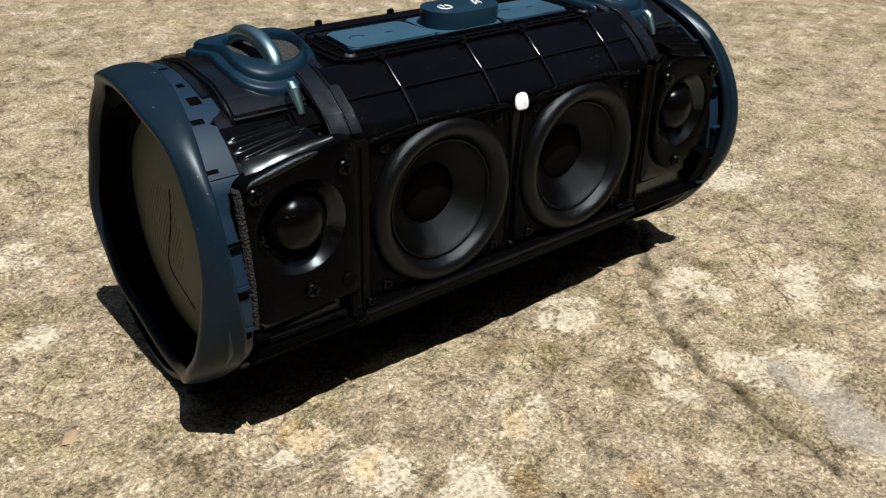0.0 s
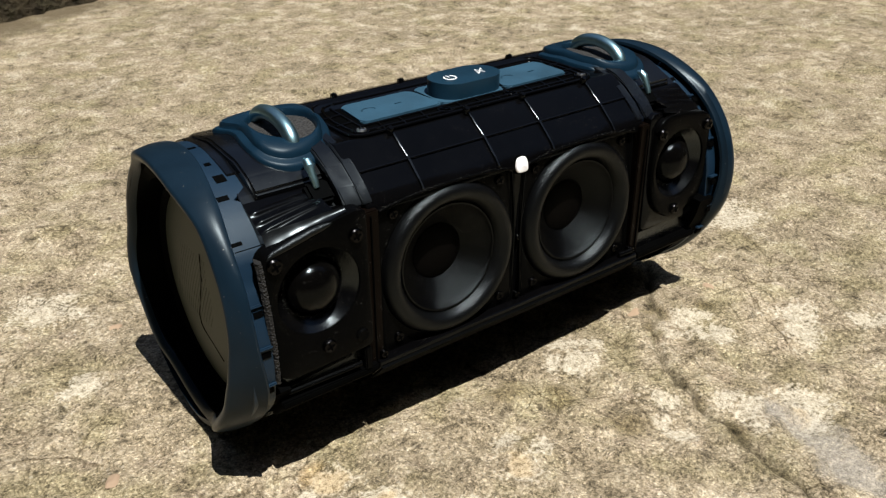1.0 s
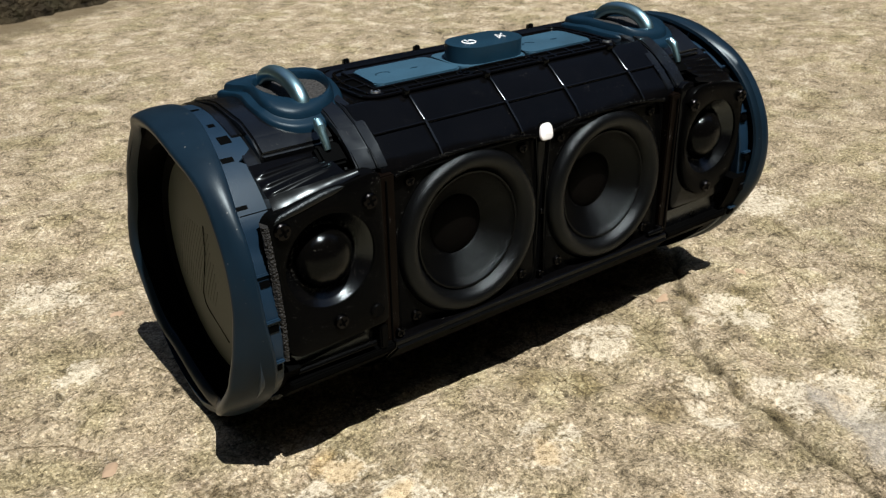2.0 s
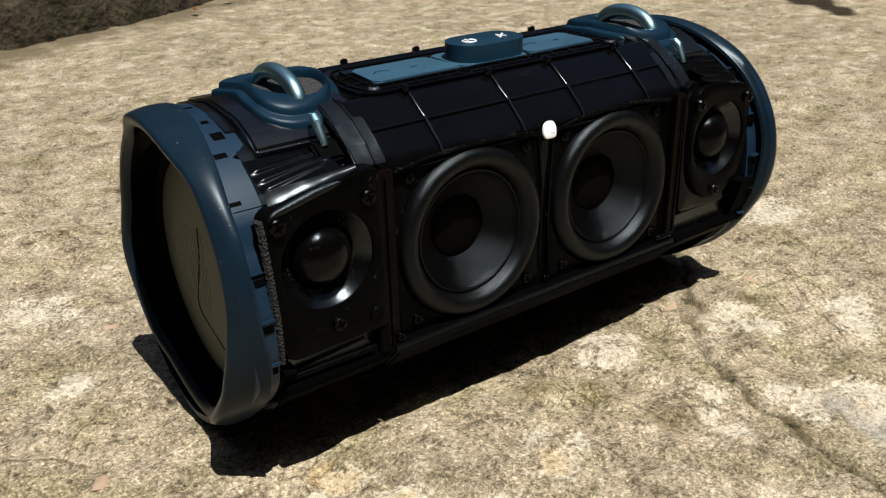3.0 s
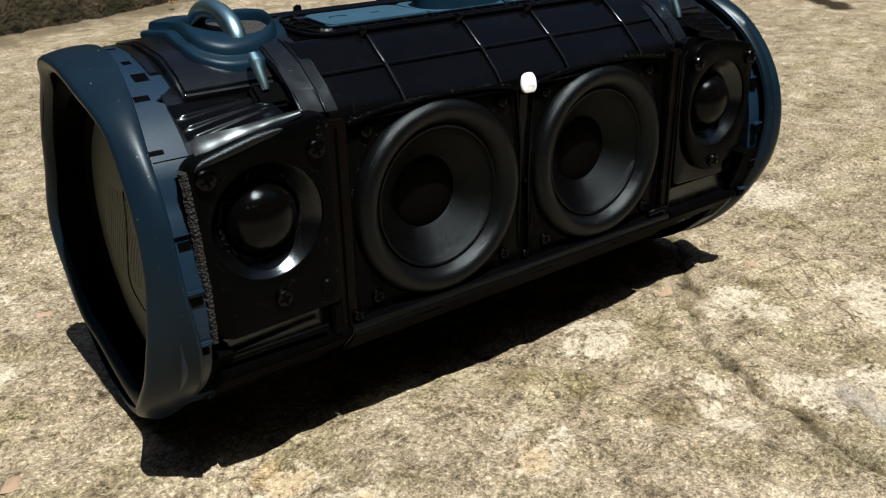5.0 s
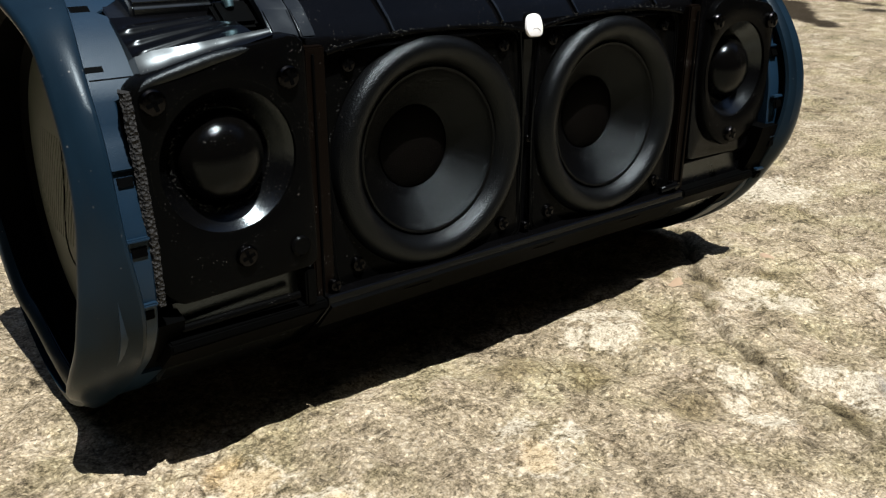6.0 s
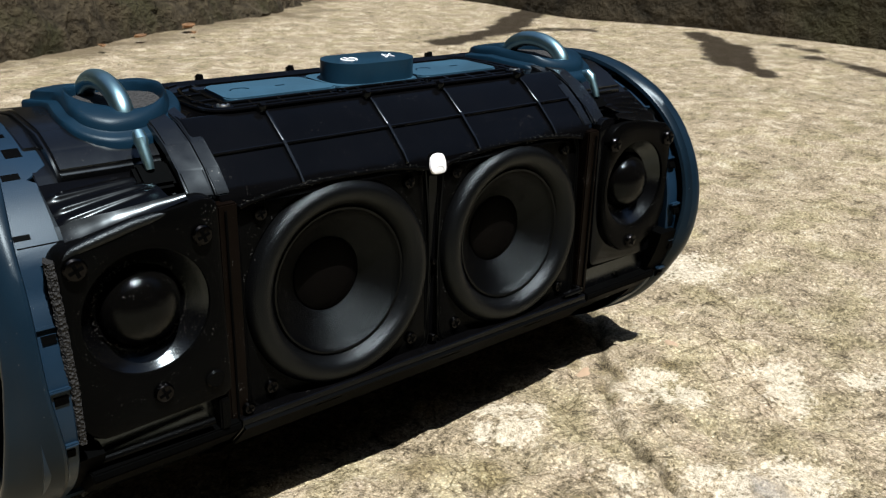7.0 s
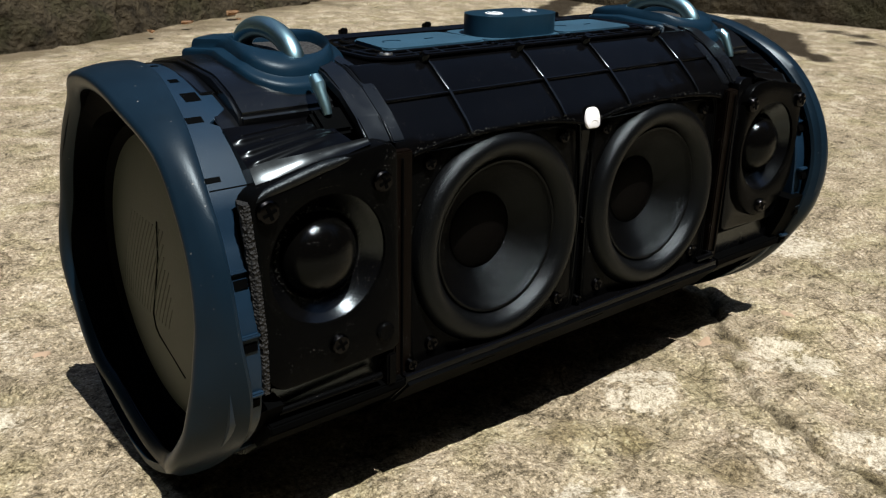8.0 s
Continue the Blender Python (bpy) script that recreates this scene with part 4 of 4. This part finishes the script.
RIM = dense(rounded([(-0.0176, 0.0208), (-0.0166, 0.0180), (-0.0138, 0.0132), (-0.0128, 0.0080), (-0.0138, 0.0000), (-0.0150, -0.0080), (-0.0132, -0.0145), (-0.0070, -0.0190), (0.0030, -0.0190), (0.0125, -0.0145), (0.0185, -0.0030), (0.0215, 0.0090), (0.0222, 0.0185), (0.0195, 0.0270), (0.0110, 0.0315), (-0.0030, 0.0305), (-0.0125, 0.0262)], 0.006, 4), 96)
for side in (-1, 1):
    cx, cy = side * 0.0975, 0.0520

    def at(u, v, lift):
        y = cy + v
        return Vector((cx - side * u, y, crown(y) + lift))

    def tier(grow, lift):
        """The outer outline of the mount, grown by some length."""
        return [at(u * (1 + grow / math.hypot(u, v)), v * (1 + grow / math.hypot(u, v)), lift) for u, v in RIM]

    def inner(s, lift):
        return [at(0.0146 * s * math.cos(math.atan2(v, u)) + 0.0036, 0.0180 * s * math.sin(math.atan2(v, u)) + 0.0045, lift) for u, v in RIM]

    def across(k, lift):
        """Between the rim's outer edge and its opening."""
        return [p.lerp(q, k) for p, q in zip(tier(-0.0006, lift), inner(1.0, lift))]

    rows = [tier(0.0036, -0.004), tier(0.0037, 0.0004), tier(0.0032, 0.0012), tier(0.0024, 0.0015), tier(0.0009, 0.0016), tier(0.0003, 0.0019), tier(0.0, 0.0034), tier(-0.0006, 0.0043), across(0.15, 0.0048), across(0.5, 0.0053), across(0.85, 0.0051), inner(0.985, 0.0046), inner(0.95, 0.0036), inner(0.93, 0.0004)]
    mount = part("strap_mount", loft(rows), MOUNTBLUE, speaker, "curved blue rubber strap mount with a raised oval rim")
    part("mount_floor", loft([inner(0.98, 0.0016), inner(0.6, 0.0012), inner(0.2, 0.0010), inner(0.001, 0.0010)]), FABRIC, mount, "grey mesh in the recess")
    arc = []
    for i in range(25):
        t = math.pi * i / 24
        arc.append((cx + side * 0.0005, 0.0560 - 0.0176 * math.cos(t), 0.1370 + 0.0119 * math.sin(t) ** 0.8))
    bail = part("metal_loop", tube(arc, 0.0033, 18), CHROME, mount, "bare steel strap loop with a blue sheen")
    pin = [(cx + side * 0.0018, 0.0275, 0.1382), (cx + side * 0.0020, 0.0252, 0.1380), (cx + side * 0.0022, 0.0232, 0.1366), (cx + side * 0.0022, 0.0222, 0.1350), (cx + side * 0.0020, 0.0200, 0.1312), (cx + side * 0.0019, 0.0190, 0.1288)]
    part("loop_pin", tube(pin, [0.0010, 0.0020, 0.0022, 0.0017, 0.0016, 0.0013], 14), CHROME, mount, "protruding steel end of the strap loop")

# end collars and rubber rings -------------------------------------------------
AY, AZ = 0.066, 0.069
LIP = [(110, 0.0685), (98, 0.0686), (87, 0.0681), (79, 0.0678), (70, 0.0675), (62, 0.0684), (52, 0.0696), (40, 0.0690), (27, 0.0675), (13, 0.0655), (4, 0.0634), (-5, 0.0621), (-13, 0.0611), (-22, 0.0609), (-33, 0.0600), (-46, 0.0586), (-62, 0.0580), (-76, 0.0604), (-96, 0.0593), (-110, 0.0582), (239, 0.0577), (226, 0.0606), (205, 0.0618), (189, 0.0635), (178, 0.0620), (164, 0.0598), (148, 0.0611), (133, 0.0630), (119, 0.0656)]
LIPX = [(110, 0.1486), (98, 0.1496), (87, 0.1499), (79, 0.1501), (70, 0.1499), (62, 0.1494), (52, 0.1488), (40, 0.1491), (27, 0.1494), (13, 0.1503), (4, 0.1512), (-5, 0.1520), (-13, 0.1527), (-22, 0.1534), (-33, 0.1543), (-46, 0.1536), (-62, 0.1492), (-76, 0.1458), (-96, 0.1451), (-110, 0.1452), (239, 0.1458), (226, 0.1468), (205, 0.1472), (189, 0.1476), (178, 0.1472), (164, 0.1463), (148, 0.1461), (133, 0.1462), (119, 0.1468)]
LIP_EAST = [(-92, 0.0600), (-58, 0.0605), (-43, 0.0630), (-22, 0.0656), (-5, 0.0698), (10, 0.0722), (27, 0.0728), (48, 0.0715), (63, 0.0690), (77, 0.0675), (91, 0.0665), (130, 0.0640), (180, 0.0660), (230, 0.0640)]
BACK_EAST = [(-92, 0.0690), (-68, 0.0660), (-45, 0.0655), (-20, 0.0678), (0, 0.0708), (30, 0.0730), (50, 0.0725), (70, 0.0715), (95, 0.0710), (110, 0.0700), (140, 0.0650), (180, 0.0660), (215, 0.0680), (248, 0.0690)]
BACK = [(-92, 0.0686), (-78, 0.0650), (-62, 0.0618), (-48, 0.0615), (-34, 0.0638), (-24, 0.0672), (-16, 0.0698), (-8, 0.0712), (0, 0.0716), (30, 0.0730), (50, 0.0725), (70, 0.0715), (95, 0.0710), (110, 0.0700), (140, 0.0650), (180, 0.0660), (215, 0.0680), (248, 0.0690)]
BACKX = [(-68, 0.1400), (-30, 0.1385), (-8, 0.1390), (10, 0.1415), (30, 0.1412), (42, 0.1405), (62, 0.1370), (85, 0.1335), (110, 0.1345), (140, 0.1400), (180, 0.1400), (215, 0.1360), (250, 0.1400)]
for side in (-1, 1):
    def spot(x, r, deg):
        a = radians(deg)
        return Vector((side * x, AY - r * math.cos(a), AZ + r * math.sin(a)))
    rows = []
    for i in range(144):
        deg = i * 2.5
        rl, rb, xb = curve_at(LIP if side < 0 else LIP_EAST, deg), curve_at(BACK if side < 0 else BACK_EAST, deg), curve_at(BACKX, deg)
        if side < 0:
            xl = curve_at(LIPX, deg)
            prof = [(0.1462, rb - 0.0060), (xb + 0.0004, rb - 0.0036), (xb, rb - 0.0012), (xb + 0.0005, rb - 0.0003), (xb + 0.0014, rb)]
            for f in (0.25, 0.5, 0.75):
                prof.append((xb + 0.0014 + f * (xl - xb - 0.0022), rb + f * (rl + 0.0004 - rb) + 0.0007 * math.sin(math.pi * f)))
            prof += [(xl - 0.0008, rl + 0.0004), (xl + 0.0001, rl - 0.0003), (xl + 0.0004, rl - 0.0013), (xl - 0.0002, rl - 0.0030), (xl - 0.0018, rl - 0.0049), (xl - 0.0028, rl - 0.0053)]
        else:
            prof = [(0.1470, rb - 0.0042), (xb + 0.0020, rb - 0.0036), (xb + 0.0006, rb - 0.0030), (xb, rb - 0.0020), (xb + 0.0004, rb - 0.0006), (xb + 0.0014, rb), (xb + 0.35 * (0.1478 - xb), rb + 0.3 * (rl + 0.0022 - rb) + 0.0010), (xb + 0.68 * (0.1478 - xb), rb + 0.65 * (rl + 0.0022 - rb) + 0.0008), (0.1478, rl + 0.0022), (0.1500, rl + 0.0008), (0.1505, rl - 0.0006), (0.1492, rl - 0.0021), (0.1465, rl - 0.0025)]
        rows.append([spot(x, r, deg) for x, r in prof])
    ring = part("end_ring", loft(rows, close_row=False, close_rows=True), RUBBER, speaker, "thick slate-blue wavy rubber end ring", 38)
    # inner wall of the ring, coloured black for the shade inside it
    rows = []
    for i in range(144):
        deg = i * 2.5
        rl = curve_at(LIP if side < 0 else LIP_EAST, deg)
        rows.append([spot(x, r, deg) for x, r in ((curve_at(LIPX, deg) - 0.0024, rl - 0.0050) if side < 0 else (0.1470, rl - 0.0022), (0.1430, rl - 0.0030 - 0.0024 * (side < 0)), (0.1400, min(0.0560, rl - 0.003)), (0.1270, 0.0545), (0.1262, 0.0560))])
    part("ring_liner", loft(rows, close_row=False, close_rows=True), DARK, ring, "inner wall of the end ring, blackened for its shade")
    # collar with a stepped inner edge
    def collar_radius(d):
        if side < 0:
            return min(float(np.interp(d, (30, 38, 100, 115), (0.0685, 0.0708, 0.0702, 0.0685))), curve_at(BACK, d) - 0.0018)
        return min(0.0690, curve_at(BACK_EAST, d) - float(np.interp(d, (-30, 5, 150, 170), (0.0006, 0.0055, 0.0055, 0.0015))))

    rows = []
    for i in range(180):
        deg = i * 2.0
        d = (deg + 180) % 360 - 180
        edge = 0.1352 if -40 < d < 37 else (0.1275 if d < 60 else 0.1240)
        if 37 <= d < 37.9:
            edge = 0.131
        if 58 <= d < 62 or 72 <= d < 75:
            edge += 0.003
        rc = collar_radius(d)
        rows.append([spot(x, r, deg) for x, r in ((0.1450, rc - 0.003), (0.1450, rc), (edge + 0.0005, rc), (edge, rc - 0.0005), (edge, rc - 0.0045))])
    collar = part("collar", loft(rows, close_row=False, close_rows=True), NAVY, speaker, "blue plastic collar with slots and catches", 25)
    # added black filler between body and ring, stops light leaking into the shadow
    rows = []
    for i in range(31):
        deg = -80 + i * (2.6 if side > 0 else 2.2)
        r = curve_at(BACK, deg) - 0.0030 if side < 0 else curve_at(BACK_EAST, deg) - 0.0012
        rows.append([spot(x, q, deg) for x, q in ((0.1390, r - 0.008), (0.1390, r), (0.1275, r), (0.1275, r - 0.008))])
    part("end_filler", loft(rows, caps=(True, True)), DARK, collar, "added black filler that keeps light out of the gap")
    # catches, and slots whose shaded insides are flush black boxes
    for deg, x, w, l in ((43.0, 0.1380, 0.0028, 0.0056), (59.5, 0.1346, 0.0036, 0.0060), (76.5, 0.1314, 0.0034, 0.0040), (90, 0.1310, 0.0030, 0.0050)):
        bm = box(spot(x, collar_radius(deg) - 0.0006, deg), (l, w, 0.0014), 0.0006, Matrix.Rotation(radians(90 - deg), 4, "X"))
        part("slot", bm, DARK, collar, "flush black box for a slot's shaded inside")
    bm = box(spot(0.1310, collar_radius(68.0) - 0.0006, 68.0), (0.0052, 0.0050, 0.0014), 0.0003, Matrix.Rotation(radians(90 - 68.0), 4, "X"))
    part("square_hole", bm, DARK, collar, "flush black square for a latch hole's shaded inside")
    if side < 0:
        part("collar_seam", tube([spot(x, collar_radius(40.6), 40.6) for x in (0.1285, 0.1340, 0.1400)], 0.0002, 6), DARK, collar)
    for deg in (22.5, 8.0, -6.5) if side < 0 else (70.0, 48.0, 26.0, 8.0, -6.5, -20.0):
        bm = box(spot(0.1385, 0.0686 if side < 0 else 0.0675, deg), (0.0062, 0.0012, 0.0026), 0.0004, Matrix.Rotation(radians(90 - deg), 4, "X"))
        part("catch", bm, NAVY, collar, "small blue catch")
        bm = box(spot(0.1382, 0.0682, deg - 2.6), (0.0050, 0.0036, 0.0014), 0.0006, Matrix.Rotation(radians(90 - deg), 4, "X"))
        part("catch_slot", bm, DARK, collar)
    # passive radiator
    face = Matrix.Rotation(radians(90 * side), 4, "Y")
    seat = Vector((side * 0.1308, AY, AZ))
    part("radiator_surround", lathe([(0.0565, -0.001), (0.0555, 0.000), (0.0540, 0.0015), (0.0520, 0.0026), (0.0500, 0.0016), (0.0480, -0.001)], seat, face, 96), DARK, speaker, "black rubber rim of the passive radiator")
    dish = part("passive_radiator", lathe([(0.0490, -0.0004), (0.0484, 0.0010), (0.0390, 0.0026), (0.0260, 0.0042), (0.0120, 0.0051), (0.0, 0.0053)], seat, face, 96), RADIATOR, speaker, "grey-olive passive radiator disc with fine diagonal ridges")
    m = Matrix.Translation(seat) @ face
    for k in range(22):
        u = -0.036 + k * 0.0026
        pts = []
        for i in range(9):
            p = Vector((u + 0.020 * (i / 8), -0.020 + 0.034 * (i / 8)))
            if p.length < 0.045 and p.x > -0.012 - 0.2 * p.y:
                pts.append(m @ Vector((p.y * -1.0, p.x, 0.0053 - 1.85 * p.length_squared)))
        if len(pts) > 2:
            part("diagonal_ridge", tube(pts, 0.00026, 6), RADIATOR, dish)
    emblem = [(-0.012, 0.030), (-0.006, 0.0255), (0.004, 0.0205), (0.0062, 0.0180), (0.0062, 0.0130), (0.001, 0.002), (-0.003, -0.010), (-0.003, -0.022)]
    part("emblem_line", tube([m @ Vector((-v, u, 0.0053 - 1.85 * (u * u + v * v))) for u, v in emblem], 0.0004, 6), DARK, dish, "thin engraved curved line")

# a few dry leaf scraps by the bank
for k, (x, y, rz, s) in enumerate(((0.435, 1.150, 30, 0.030), (0.25, 1.03, 80, 0.016), (0.33, 1.09, 10, 0.020), (0.42, 1.10, 60, 0.014))):
    rows = []
    for i in range(9):
        t = i / 8
        w = s * 0.32 * math.sin(math.pi * min(1, t + 0.03)) + 0.0005
        rows.append([(s * (t - 0.5), w * q, 0.004 + 0.25 * s * abs(q) + 0.1 * s * t) for q in (-1, -0.4, 0.4, 1)])
    bm = loft(rows, close_row=False)
    bmesh.ops.solidify(bm, geom=bm.faces[:], thickness=0.0006)
    leaf = new("dry_leaf", bpy.data.meshes.new("dry_leaf"))
    finish(leaf, bm, [LEAF], 60)
    leaf.matrix_world = pose(x, y, 0.001, 4, 3, rz)
    tagged(leaf, "small curled dry brown leaf on the concrete", "leaf", "leaf scraps")

# small pink-ochre stones set in the slab
STONE_PINK = plastic("pink_ochre_pebble", (0.31, 0.22, 0.145), 0.85, 0.0)
for x, y, rz, r in ((0.0975, 0.0095, 20, 0.0050), (0.1580, 0.0030, 70, 0.0040), (-0.1500, 0.1780, 10, 0.0042), (-0.1920, 0.0560, 40, 0.0034), (-0.1910, 0.1410, 70, 0.0032), (0.0540, -0.0340, 0, 0.0024)):
    bm = bmesh.new()
    bmesh.ops.create_icosphere(bm, subdivisions=3, radius=r)
    for v in bm.verts:
        v.co = Vector((v.co.x * 1.35, v.co.y * 0.9, v.co.z * 0.42)) + noise.noise_vector(v.co * 420 + Vector((x, y, 0)) * 90) * r * 0.22
    stone = new("pebble", bpy.data.meshes.new("pebble"))
    finish(stone, bm, [STONE_PINK], 60)
    stone.matrix_world = pose(x, y, -0.0026, 5, -4, rz)
    tagged(stone, "small worn pink-ochre pebble set in the concrete", "pebble", "pebbles in the slab")
